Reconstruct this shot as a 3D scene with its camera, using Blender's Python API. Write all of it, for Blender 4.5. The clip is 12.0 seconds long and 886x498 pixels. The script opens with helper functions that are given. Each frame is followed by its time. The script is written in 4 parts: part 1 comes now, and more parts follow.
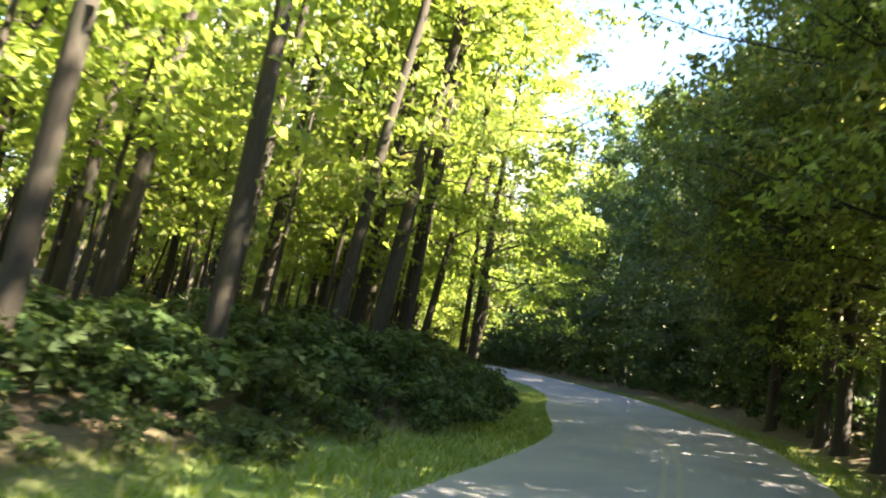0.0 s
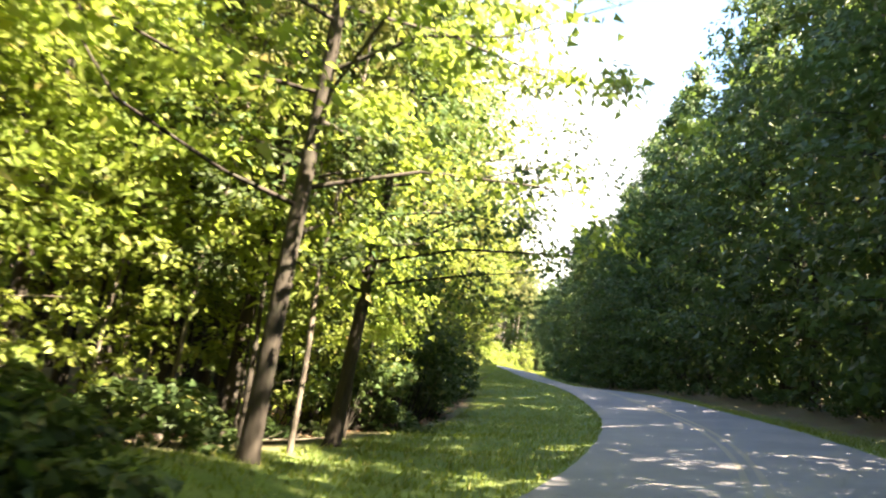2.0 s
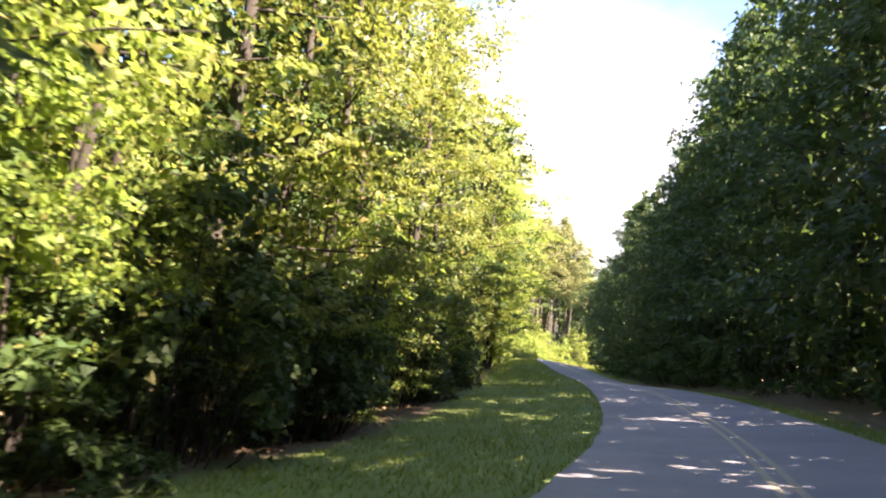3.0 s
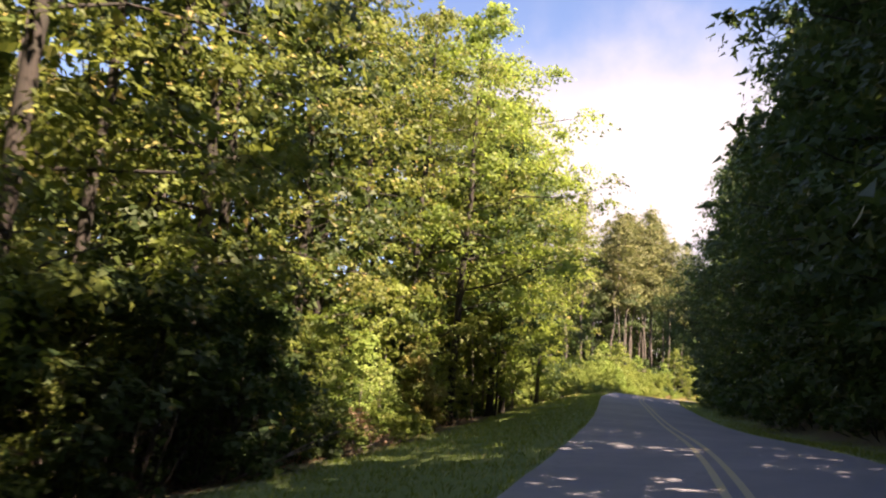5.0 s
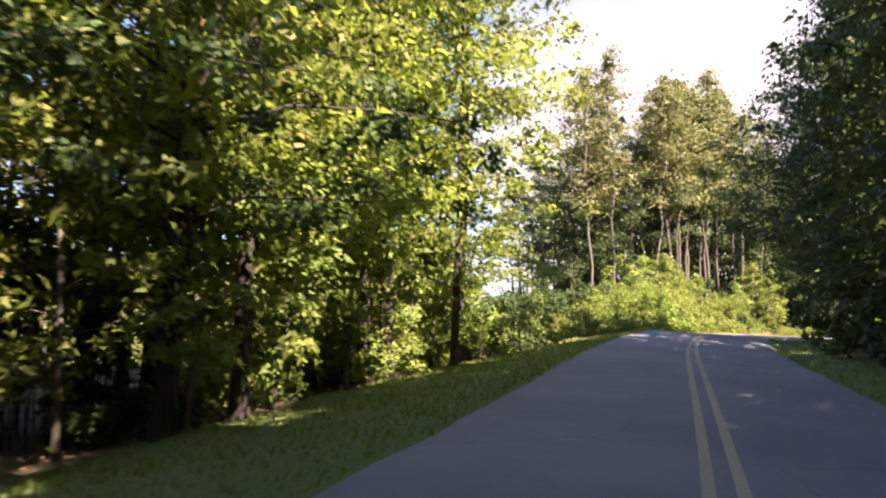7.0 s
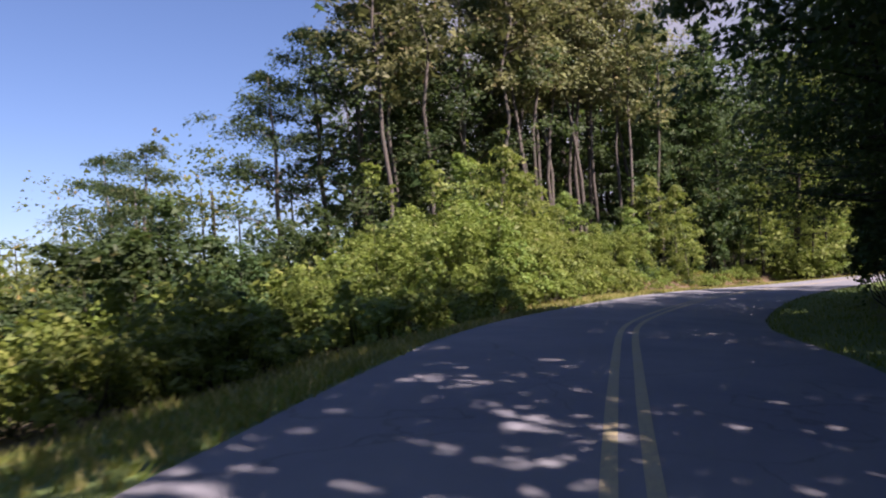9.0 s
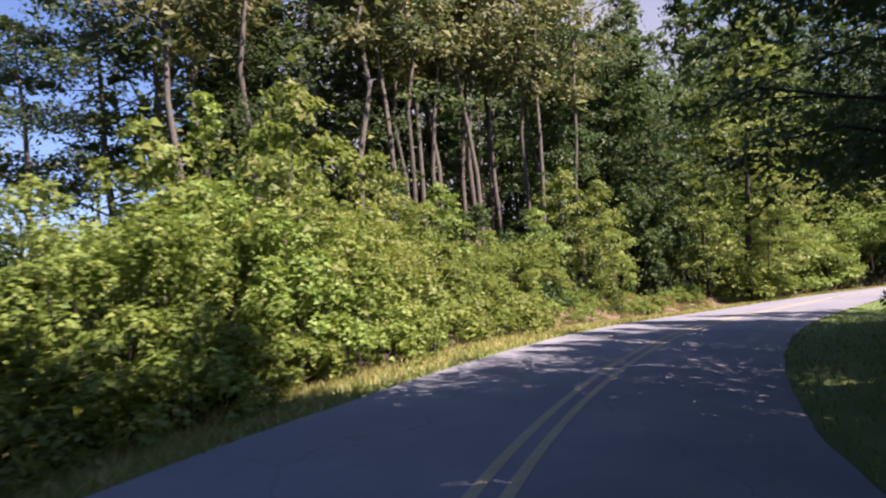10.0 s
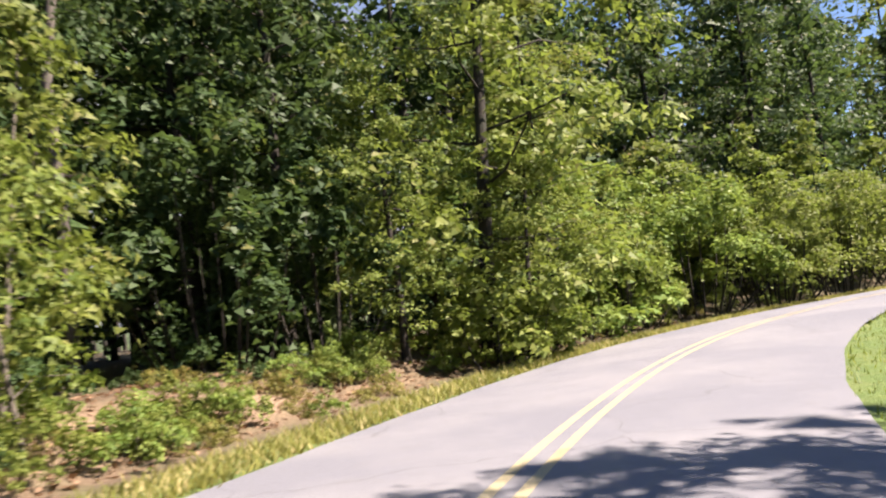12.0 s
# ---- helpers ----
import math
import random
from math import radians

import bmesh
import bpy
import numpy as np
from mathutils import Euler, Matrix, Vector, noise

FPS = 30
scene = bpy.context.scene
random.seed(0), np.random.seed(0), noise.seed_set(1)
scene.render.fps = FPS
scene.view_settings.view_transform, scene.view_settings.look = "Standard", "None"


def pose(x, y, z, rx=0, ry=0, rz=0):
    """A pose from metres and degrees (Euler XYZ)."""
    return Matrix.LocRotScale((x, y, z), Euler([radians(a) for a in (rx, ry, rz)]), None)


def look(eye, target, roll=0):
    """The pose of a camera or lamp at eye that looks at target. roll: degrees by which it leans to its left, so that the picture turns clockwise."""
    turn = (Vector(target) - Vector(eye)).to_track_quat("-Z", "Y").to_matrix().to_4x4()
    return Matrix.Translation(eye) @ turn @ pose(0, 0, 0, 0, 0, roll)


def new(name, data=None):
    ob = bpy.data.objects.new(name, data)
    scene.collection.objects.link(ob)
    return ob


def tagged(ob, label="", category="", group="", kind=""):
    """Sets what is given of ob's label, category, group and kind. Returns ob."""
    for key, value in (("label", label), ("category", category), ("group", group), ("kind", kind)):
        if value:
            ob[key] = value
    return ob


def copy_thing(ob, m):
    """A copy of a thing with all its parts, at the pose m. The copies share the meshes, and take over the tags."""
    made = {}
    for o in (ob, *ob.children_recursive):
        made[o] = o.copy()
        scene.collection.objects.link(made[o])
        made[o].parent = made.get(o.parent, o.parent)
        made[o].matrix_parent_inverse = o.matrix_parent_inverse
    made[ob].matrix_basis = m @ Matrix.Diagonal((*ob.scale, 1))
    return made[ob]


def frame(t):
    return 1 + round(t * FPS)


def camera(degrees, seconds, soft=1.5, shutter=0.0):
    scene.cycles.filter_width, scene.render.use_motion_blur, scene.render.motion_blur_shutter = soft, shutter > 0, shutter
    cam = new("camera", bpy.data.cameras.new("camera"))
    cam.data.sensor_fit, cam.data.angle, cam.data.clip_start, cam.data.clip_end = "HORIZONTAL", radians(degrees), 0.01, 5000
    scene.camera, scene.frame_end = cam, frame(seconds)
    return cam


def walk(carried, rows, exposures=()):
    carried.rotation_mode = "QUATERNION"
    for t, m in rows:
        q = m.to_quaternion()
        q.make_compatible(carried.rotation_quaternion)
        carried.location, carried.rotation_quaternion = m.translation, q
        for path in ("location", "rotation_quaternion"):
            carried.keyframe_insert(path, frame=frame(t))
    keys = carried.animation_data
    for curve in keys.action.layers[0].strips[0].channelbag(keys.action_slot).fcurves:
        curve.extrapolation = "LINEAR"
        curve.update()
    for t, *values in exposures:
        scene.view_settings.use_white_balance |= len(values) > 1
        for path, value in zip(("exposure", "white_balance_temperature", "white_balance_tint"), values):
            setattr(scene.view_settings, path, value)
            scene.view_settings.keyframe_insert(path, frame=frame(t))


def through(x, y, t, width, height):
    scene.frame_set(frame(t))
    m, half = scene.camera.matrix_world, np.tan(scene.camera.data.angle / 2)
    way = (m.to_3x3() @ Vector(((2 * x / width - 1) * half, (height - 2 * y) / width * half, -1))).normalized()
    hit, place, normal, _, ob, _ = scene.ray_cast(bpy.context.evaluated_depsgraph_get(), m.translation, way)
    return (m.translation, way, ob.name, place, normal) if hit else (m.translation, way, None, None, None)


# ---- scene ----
cam = camera(61.24, 12.0, soft=2.1, shutter=0.14)

# Seconds, eye, point looked at, lean.
PATH = [
    (0, (-13.826, -27.141, -1.027), (-13.412, -25.210, -0.711), 11.80),
    (0.5, (-9.727, -20.431, -0.887), (-9.414, -18.484, -0.557), 9.90),
    (1, (-6.295, -13.511, -0.589), (-6.112, -11.550, -0.241), 8.86),
    (1.5, (-2.902, -6.828, -0.302), (-2.845, -4.858, 0.038), 9.38),
    (2, (0.071, 0.007, 0.090), (0.062, 1.979, 0.420), 8.24),
    (2.5, (2.552, 6.808, 0.267), (2.473, 8.782, 0.574), 8.61),
    (3, (4.998, 13.750, 0.634), (4.816, 15.720, 0.931), 7.67),
    (3.5, (7.208, 20.721, 0.929), (6.935, 22.678, 1.241), 6.14),
    (4, (9.069, 27.860, 1.124), (8.723, 29.799, 1.467), 4.77),
    (4.5, (10.548, 35.403, 1.323), (10.137, 37.325, 1.694), 3.89),
    (5, (11.610, 43.590, 1.627), (11.133, 45.495, 2.008), 3.84),
    (5.5, (12.302, 52.394, 2.035), (11.765, 54.286, 2.401), 4.59),
    (6, (12.823, 61.024, 2.292), (12.246, 62.909, 2.635), 4.67),
    (6.5, (12.998, 69.429, 2.494), (12.301, 71.277, 2.810), 2.95),
    (7, (13.120, 77.469, 2.469), (12.487, 79.352, 2.701), 0.76),
    (7.5, (13.036, 85.952, 2.799), (12.458, 87.858, 2.978), -0.55),
    (8, (12.848, 94.641, 3.209), (12.337, 96.570, 3.337), -1.53),
    (8.5, (12.767, 103.200, 3.544), (12.348, 105.154, 3.638), -2.40),
    (9, (13.002, 111.361, 3.890), (12.687, 113.336, 3.992), -3.17),
    (9.5, (13.762, 118.853, 4.208), (13.549, 120.841, 4.329), -3.86),
    (10, (15.069, 125.571, 4.306), (14.945, 127.566, 4.449), -4.49),
    (10.5, (16.436, 132.088, 4.120), (16.407, 134.085, 4.322), -5.45),
    (11, (18.239, 139.041, 3.985), (18.364, 141.032, 4.225), -7.11),
    (11.5, (21.058, 146.153, 4.209), (21.382, 148.124, 4.410), -7.31),
    (12, (23.922, 152.551, 4.222), (24.468, 154.472, 4.419), -7.34),
]
# Seconds, stops, white balance.
EXPOSURES = [(0.0, 4.15, 7200, 9), (1.2, 4.5, 7500, 12), (2.2, 4.1, 7500, 14), (3.2, 3.6, 6900, 26), (4.8, 2.75, 7400, 28), (5.6, 2.55, 7200, 30), (6.5, 2.7, 6800, 30), (7.6, 3.05, 7100, 32), (8.4, 1.95, 6500, 31), (9.3, 1.5, 5950, 33), (10.0, 1.85, 6100, 32), (10.5, 2.05, 6250, 30), (11.5, 1.9, 6400, 25), (12.0, 1.95, 6350, 21)]
walk(cam, [(t, look(eye, target, roll)) for t, eye, target, roll in PATH], EXPOSURES)

# ---- light ----
SUN_AZ, SUN_EL = radians(120), radians(48)      # azimuth to the right of +y
world = bpy.data.worlds.new("sky")
scene.world = world
world.use_nodes = True
wn = world.node_tree
sky = wn.nodes.new("ShaderNodeTexSky")
sky.sky_type = "NISHITA"
sky.sun_disc = False
sky.sun_elevation, sky.sun_rotation = SUN_EL, SUN_AZ
sky.air_density, sky.dust_density, sky.ozone_density = 1.0, 0.5, 4.0
# a bank of bright thin cloud low over the road's far end, frayed by noise
way = wn.nodes.new("ShaderNodeTexCoord")
fray = wn.nodes.new("ShaderNodeTexNoise")
fray.inputs["Scale"].default_value, fray.inputs["Detail"].default_value = 4.0, 9.0
wn.links.new(way.outputs["Generated"], fray.inputs["Vector"])
near = wn.nodes.new("ShaderNodeVectorMath")
near.operation = "DOT_PRODUCT"
near.inputs[1].default_value = Vector((0.03, 1.0, 0.14)).normalized()
wn.links.new(way.outputs["Generated"], near.inputs[0])
edge = wn.nodes.new("ShaderNodeMath")
edge.operation = "MULTIPLY_ADD"
edge.inputs[1].default_value, edge.inputs[2].default_value = 0.16, -0.08
wn.links.new(fray.outputs[0], edge.inputs[0])
total = wn.nodes.new("ShaderNodeMath")
wn.links.new(near.outputs["Value"], total.inputs[0])
wn.links.new(edge.outputs[0], total.inputs[1])
cover = wn.nodes.new("ShaderNodeMapRange")
cover.interpolation_type = "SMOOTHSTEP"
cover.inputs["From Min"].default_value, cover.inputs["From Max"].default_value = 0.92, 0.99
wn.links.new(total.outputs[0], cover.inputs["Value"])
cloud = wn.nodes.new("ShaderNodeMix")
cloud.data_type = "RGBA"
cloud.inputs[7].default_value = (3.6, 3.6, 3.7, 1)
wn.links.new(cover.outputs[0], cloud.inputs[0])
wn.links.new(sky.outputs[0], cloud.inputs[6])
wn.links.new(cloud.outputs[2], wn.nodes["Background"].inputs[0])
wn.nodes["Background"].inputs[1].default_value = 0.05
sun_data = bpy.data.lights.new("sun", "SUN")
sun_data.energy, sun_data.angle, sun_data.color = 5.0, radians(0.53), (1.0, 0.89, 0.70)
sun = new("sun", sun_data)
to_sun = Vector((math.sin(SUN_AZ) * math.cos(SUN_EL), math.cos(SUN_AZ) * math.cos(SUN_EL), math.sin(SUN_EL)))
sun.matrix_world = look(to_sun * 300, (0, 0, 0))


# ---- materials ----
class Nodes:
    """A small wrapper to lay out a node material."""

    def __init__(self, name):
        self.mat = bpy.data.materials.new(name)
        self.mat.use_nodes = True
        self.tree = self.mat.node_tree
        self.bsdf = self.tree.nodes["Principled BSDF"]
        self.out = self.tree.nodes["Material Output"]

    def add(self, kind, **values):
        node = self.tree.nodes.new(kind)
        for key, value in values.items():
            node.inputs[key.replace("_", " ")].default_value = value
        return node

    def link(self, a, b):
        self.tree.links.new(a, b)

    def coords(self, scale=(1, 1, 1)):
        c = self.tree.nodes.new("ShaderNodeTexCoord")
        m = self.tree.nodes.new("ShaderNodeMapping")
        m.inputs["Scale"].default_value = scale
        self.link(c.outputs["Object"], m.inputs["Vector"])
        return m.outputs[0]

    def noise(self, vector, scale, detail=4.0, rough=0.6):
        n = self.add("ShaderNodeTexNoise", Scale=scale, Detail=detail, Roughness=rough)
        self.link(vector, n.inputs["Vector"])
        return n.outputs[0]

    def ramp(self, fac, stops):
        r = self.tree.nodes.new("ShaderNodeValToRGB")
        while len(r.color_ramp.elements) < len(stops):
            r.color_ramp.elements.new(0.5)
        for e, (at, col) in zip(r.color_ramp.elements, stops):
            e.position, e.color = at, (*col, 1)
        self.link(fac, r.inputs[0])
        return r.outputs[0]

    def mix(self, fac, a, b, mode="MIX"):
        m = self.tree.nodes.new("ShaderNodeMix")
        m.data_type, m.blend_type = "RGBA", mode
        for socket, value in ((m.inputs[0], fac), (m.inputs[6], a), (m.inputs[7], b)):
            if isinstance(value, bpy.types.NodeSocket):
                self.link(value, socket)
            else:
                socket.default_value = value if isinstance(value, float) else (*value, 1)
        return m.outputs[2]

    def bump(self, height, strength, distance):
        b = self.add("ShaderNodeBump", Strength=strength, Distance=distance)
        self.link(height, b.inputs["Height"])
        self.link(b.outputs[0], self.bsdf.inputs["Normal"])


def leaf_material(name, dark, light, old, glow, through=0.45, old_share=0.08):
    """Leaves: a front that reflects and a body that lets the sun through, each leaf and each tree a little different."""
    n = Nodes(name)
    geo = n.tree.nodes.new("ShaderNodeNewGeometry")
    info = n.tree.nodes.new("ShaderNodeObjectInfo")
    col = n.mix(geo.outputs["Random Per Island"], dark, light)
    patch = n.ramp(n.noise(n.coords(), 0.55, 2.0), [(0.35, (0, 0, 0)), (0.7, (1, 1, 1))])
    tint = n.mix(patch, tuple(c * 0.75 for c in dark), light)
    col = n.mix(0.4, col, tint)
    aged = n.ramp(geo.outputs["Random Per Island"], [(1.0 - old_share - 0.02, (0, 0, 0)), (1.0 - old_share, (1, 1, 1))])
    col = n.mix(aged, col, old)
    hue = n.add("ShaderNodeHueSaturation", Fac=1.0)
    spread = n.add("ShaderNodeMapRange", To_Min=0.478, To_Max=0.515)
    n.link(info.outputs["Random"], spread.inputs["Value"])
    n.link(spread.outputs[0], hue.inputs["Hue"])
    val = n.add("ShaderNodeMapRange", To_Min=0.8, To_Max=1.2)
    n.link(info.outputs["Random"], val.inputs["Value"])
    n.link(val.outputs[0], hue.inputs["Value"])
    n.link(col, hue.inputs["Color"])
    n.link(hue.outputs[0], n.bsdf.inputs["Base Color"])
    n.bsdf.inputs["Roughness"].default_value = 0.55
    n.bsdf.inputs["Specular IOR Level"].default_value = 0.22
    tr = n.tree.nodes.new("ShaderNodeBsdfTranslucent")
    n.link(n.mix(0.75, hue.outputs[0], glow), tr.inputs["Color"])
    mixer = n.add("ShaderNodeMixShader", Fac=through)
    n.link(n.bsdf.outputs[0], mixer.inputs[1])
    n.link(tr.outputs[0], mixer.inputs[2])
    n.link(mixer.outputs[0], n.out.inputs["Surface"])
    return n.mat


def bark_material(name, dark, light, moss):
    n = Nodes(name)
    v = n.coords((1, 1, 0.18))
    ridges = n.noise(v, 22.0, 6.0, 0.65)
    blotch = n.noise(n.coords(), 1.3, 3.0)
    col = n.ramp(ridges, [(0.3, dark), (0.7, light)])
    green = n.ramp(blotch, [(0.52, (0, 0, 0)), (0.72, (1, 1, 1))])
    col = n.mix(green, col, moss)
    n.link(col, n.bsdf.inputs["Base Color"])
    n.bsdf.inputs["Roughness"].default_value = 0.9
    n.bump(ridges, 0.7, 0.03)
    return n.mat


def asphalt_material():
    n = Nodes("asphalt")
    v = n.coords()
    grit = n.noise(v, 160.0, 3.0, 0.7)
    patch = n.noise(v, 0.35, 4.0, 0.6)
    worn = n.noise(v, 2.4, 5.0, 0.65)
    col = n.ramp(grit, [(0.3, (0.088, 0.09, 0.108)), (0.75, (0.212, 0.211, 0.245))])
    col = n.mix(n.ramp(patch, [(0.4, (0, 0, 0)), (0.65, (0.45, 0.45, 0.45))]), col, (0.24, 0.232, 0.242))
    col = n.mix(n.ramp(worn, [(0.55, (0, 0, 0)), (0.75, (0.35, 0.35, 0.35))]), col, (0.13, 0.125, 0.13))
    crack = n.add("ShaderNodeTexVoronoi", Scale=0.22)
    crack.feature = "DISTANCE_TO_EDGE"
    warp = n.tree.nodes.new("ShaderNodeVectorMath")
    warp.operation = "ADD"
    nz = n.add("ShaderNodeTexNoise", Scale=0.9, Detail=5.0)
    n.link(v, nz.inputs["Vector"])
    n.link(v, warp.inputs[0])
    n.link(nz.outputs["Color"], warp.inputs[1])
    n.link(warp.outputs[0], crack.inputs["Vector"])
    line = n.ramp(crack.outputs["Distance"], [(0.0, (1, 1, 1)), (0.003, (0, 0, 0))])
    col = n.mix(n.mix(0.5, (0, 0, 0), line), col, (0.05, 0.048, 0.05))
    n.link(col, n.bsdf.inputs["Base Color"])
    n.bsdf.inputs["Roughness"].default_value = 0.82
    n.bump(grit, 0.5, 0.006)
    return n.mat


def line_material():
    n = Nodes("yellow_road_paint")
    v = n.coords()
    wear = n.noise(v, 18.0, 6.0, 0.75)
    fade = n.noise(v, 0.8, 3.0)
    col = n.ramp(wear, [(0.3, (0.20, 0.18, 0.16)), (0.55, (0.37, 0.315, 0.18))])
    col = n.mix(n.ramp(fade, [(0.4, (0, 0, 0)), (0.7, (0.5, 0.5, 0.5))]), col, (0.33, 0.30, 0.23))
    # older paint at the start of the road, worn down to the asphalt
    pos = n.tree.nodes.new("ShaderNodeSeparateXYZ")
    n.link(v, pos.inputs[0])
    old = n.add("ShaderNodeMapRange", From_Min=8.0, From_Max=55.0, To_Min=0.9, To_Max=0.0)
    n.link(pos.outputs[1], old.inputs["Value"])
    col = n.mix(old.outputs[0], col, (0.17, 0.164, 0.166))
    n.link(col, n.bsdf.inputs["Base Color"])
    n.bsdf.inputs["Roughness"].default_value = 0.75
    n.bump(wear, 0.3, 0.003)
    return n.mat


def ground_material():
    """Grass sod, dead leaves and bare earth by noise; the vertex attribute 'sod' holds how mown the ground is."""
    n = Nodes("forest_ground")
    v = n.coords()
    fine = n.noise(v, 14.0, 6.0, 0.7)
    mid = n.noise(v, 1.6, 4.0, 0.6)
    grass = n.ramp(fine, [(0.3, (0.05, 0.085, 0.018)), (0.7, (0.13, 0.19, 0.04))])
    grass = n.mix(n.ramp(mid, [(0.45, (0, 0, 0)), (0.75, (0.6, 0.6, 0.6))]), grass, (0.17, 0.19, 0.06))
    litter = n.ramp(fine, [(0.3, (0.035, 0.024, 0.015)), (0.5, (0.08, 0.053, 0.032)), (0.75, (0.16, 0.11, 0.066))])
    litter = n.mix(n.ramp(mid, [(0.4, (0, 0, 0)), (0.7, (0.7, 0.7, 0.7))]), litter, (0.06, 0.075, 0.025))
    sod = n.tree.nodes.new("ShaderNodeAttribute")
    sod.attribute_name = "sod"
    col = n.mix(sod.outputs["Fac"], litter, grass)
    clay = n.tree.nodes.new("ShaderNodeAttribute")
    clay.attribute_name = "clay"
    earth = n.ramp(fine, [(0.25, (0.14, 0.09, 0.055)), (0.75, (0.33, 0.235, 0.155))])
    col = n.mix(clay.outputs["Fac"], col, earth)
    n.link(col, n.bsdf.inputs["Base Color"])
    n.bsdf.inputs["Roughness"].default_value = 0.95
    n.bump(fine, 0.8, 0.06)
    return n.mat


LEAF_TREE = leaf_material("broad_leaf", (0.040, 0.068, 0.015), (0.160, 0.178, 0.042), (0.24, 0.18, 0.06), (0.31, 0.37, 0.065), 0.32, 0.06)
# darker copy of the broad leaf: the shade is put into its colour
LEAF_SHADE = leaf_material("shaded_leaf", (0.024, 0.047, 0.016), (0.058, 0.090, 0.029), (0.12, 0.12, 0.04), (0.14, 0.22, 0.05), 0.27, 0.04)
# lighter copy with more glow: sunlight is put into the leaf colour
LEAF_SUN = leaf_material("sunlit_leaf", (0.078, 0.120, 0.022), (0.158, 0.205, 0.046), (0.26, 0.23, 0.08), (0.37, 0.48, 0.08), 0.52, 0.05)
LEAF_VINE = leaf_material("vine_leaf", (0.055, 0.105, 0.020), (0.23, 0.275, 0.062), (0.19, 0.20, 0.06), (0.32, 0.42, 0.065), 0.30, 0.06)
LEAF_OCHRE = leaf_material("yellowing_leaf", (0.12, 0.13, 0.03), (0.23, 0.22, 0.065), (0.26, 0.19, 0.07), (0.42, 0.40, 0.09), 0.35, 0.15)
LEAF_DEAD = leaf_material("dead_leaf", (0.09, 0.055, 0.034), (0.20, 0.13, 0.08), (0.3, 0.2, 0.13), (0.3, 0.15, 0.07), 0.25, 0.3)
# leaf of the high crowns, greyed: distance haze is put into the colour
LEAF_HAZE = leaf_material("hazed_crown_leaf", (0.048, 0.064, 0.026), (0.18, 0.18, 0.062), (0.20, 0.17, 0.07), (0.22, 0.25, 0.08), 0.28, 0.08)
GRASS_DRY = leaf_material("dry_grass_blade", (0.12, 0.135, 0.03), (0.27, 0.245, 0.075), (0.36, 0.29, 0.14), (0.40, 0.38, 0.08), 0.35, 0.25)
GRASS = leaf_material("grass_blade", (0.06, 0.10, 0.018), (0.15, 0.19, 0.035), (0.30, 0.27, 0.12), (0.32, 0.38, 0.05), 0.4, 0.12)
# grey-brown taken down to near black: canopy shade is put into the bark colour
BARK = bark_material("shade_dark_bark", (0.009, 0.007, 0.005), (0.034, 0.026, 0.020), (0.019, 0.021, 0.012))
BARK_GREY = bark_material("grey_bark", (0.032, 0.027, 0.024), (0.13, 0.108, 0.09), (0.06, 0.06, 0.045))
BARK_PALE = bark_material("pale_bark", (0.045, 0.038, 0.032), (0.17, 0.145, 0.12), (0.10, 0.095, 0.07))
ASPHALT, PAINT, GROUND = asphalt_material(), line_material(), ground_material()

# ---- the road's line: x, y, height and cross fall of its middle ----
ROAD = [
    (-35.02, -65.74, -2.82, 0.015),
    (-24.22, -46.57, -2.72, 0.015),
    (-13.42, -27.41, -2.62, 0.015),
    (-7.62, -17.13, -2.34, 0.050),
    (-2.07, -7.23, -1.76, 0.119),
    (1.88, 3.21, -1.30, 0.143),
    (5.90, 13.44, -0.87, 0.121),
    (8.95, 24.05, -0.48, 0.118),
    (11.23, 35.29, -0.18, 0.123),
    (12.67, 47.91, 0.31, 0.099),
    (13.31, 61.01, 0.72, 0.055),
    (13.38, 73.44, 0.87, 0.002),
    (13.33, 85.96, 1.18, -0.045),
    (13.09, 98.96, 1.77, -0.065),
    (13.09, 111.36, 2.29, -0.066),
    (13.81, 122.40, 2.74, -0.071),
    (15.02, 132.39, 2.68, -0.089),
    (18.18, 143.22, 2.70, -0.091),
    (22.64, 153.21, 2.75, -0.068),
    (28.67, 162.26, 2.78, -0.030),
    (36.78, 169.66, 3.08, 0.011),
    (47.07, 173.69, 3.36, 0.029),
    (64.93, 175.91, 3.47, 0.000),
    (82.78, 173.64, 3.36, 0.000),
]
HALF = 3.15                                    # half the asphalt's width
ROAD_TAU = np.array([-3.0, -1.5] + [0.75 * k for k in range(20)] + [15.4, 16.5])


def spline(knots, values, at):
    """A natural cubic spline through the values (rows) at the knots."""
    values = np.asarray(values, float)
    n, h = len(knots), np.diff(knots)
    a, r = np.eye(n), np.zeros_like(values)
    for i in range(1, n - 1):
        a[i, i - 1 : i + 2] = h[i - 1], 2 * (h[i - 1] + h[i]), h[i]
        r[i] = 6 * ((values[i + 1] - values[i]) / h[i] - (values[i] - values[i - 1]) / h[i - 1])
    m = np.linalg.solve(a, r)
    i = np.clip(np.searchsorted(knots, at) - 1, 0, n - 2)
    u = ((knots[i + 1] - at) / h[i])[:, None]
    v, hh = 1 - u, (h[i] ** 2)[:, None] / 6
    return u * values[i] + v * values[i + 1] + ((u**3 - u) * m[i] + (v**3 - v) * m[i + 1]) * hh


TAU = np.arange(-3.0, 16.5, 0.05)
LINE = spline(ROAD_TAU, ROAD, TAU)
_dir = np.gradient(LINE[:, :2], axis=0)
_dir /= np.linalg.norm(_dir, axis=1, keepdims=True)
SIDE = np.stack([_dir[:, 1], -_dir[:, 0]], 1)  # to the right


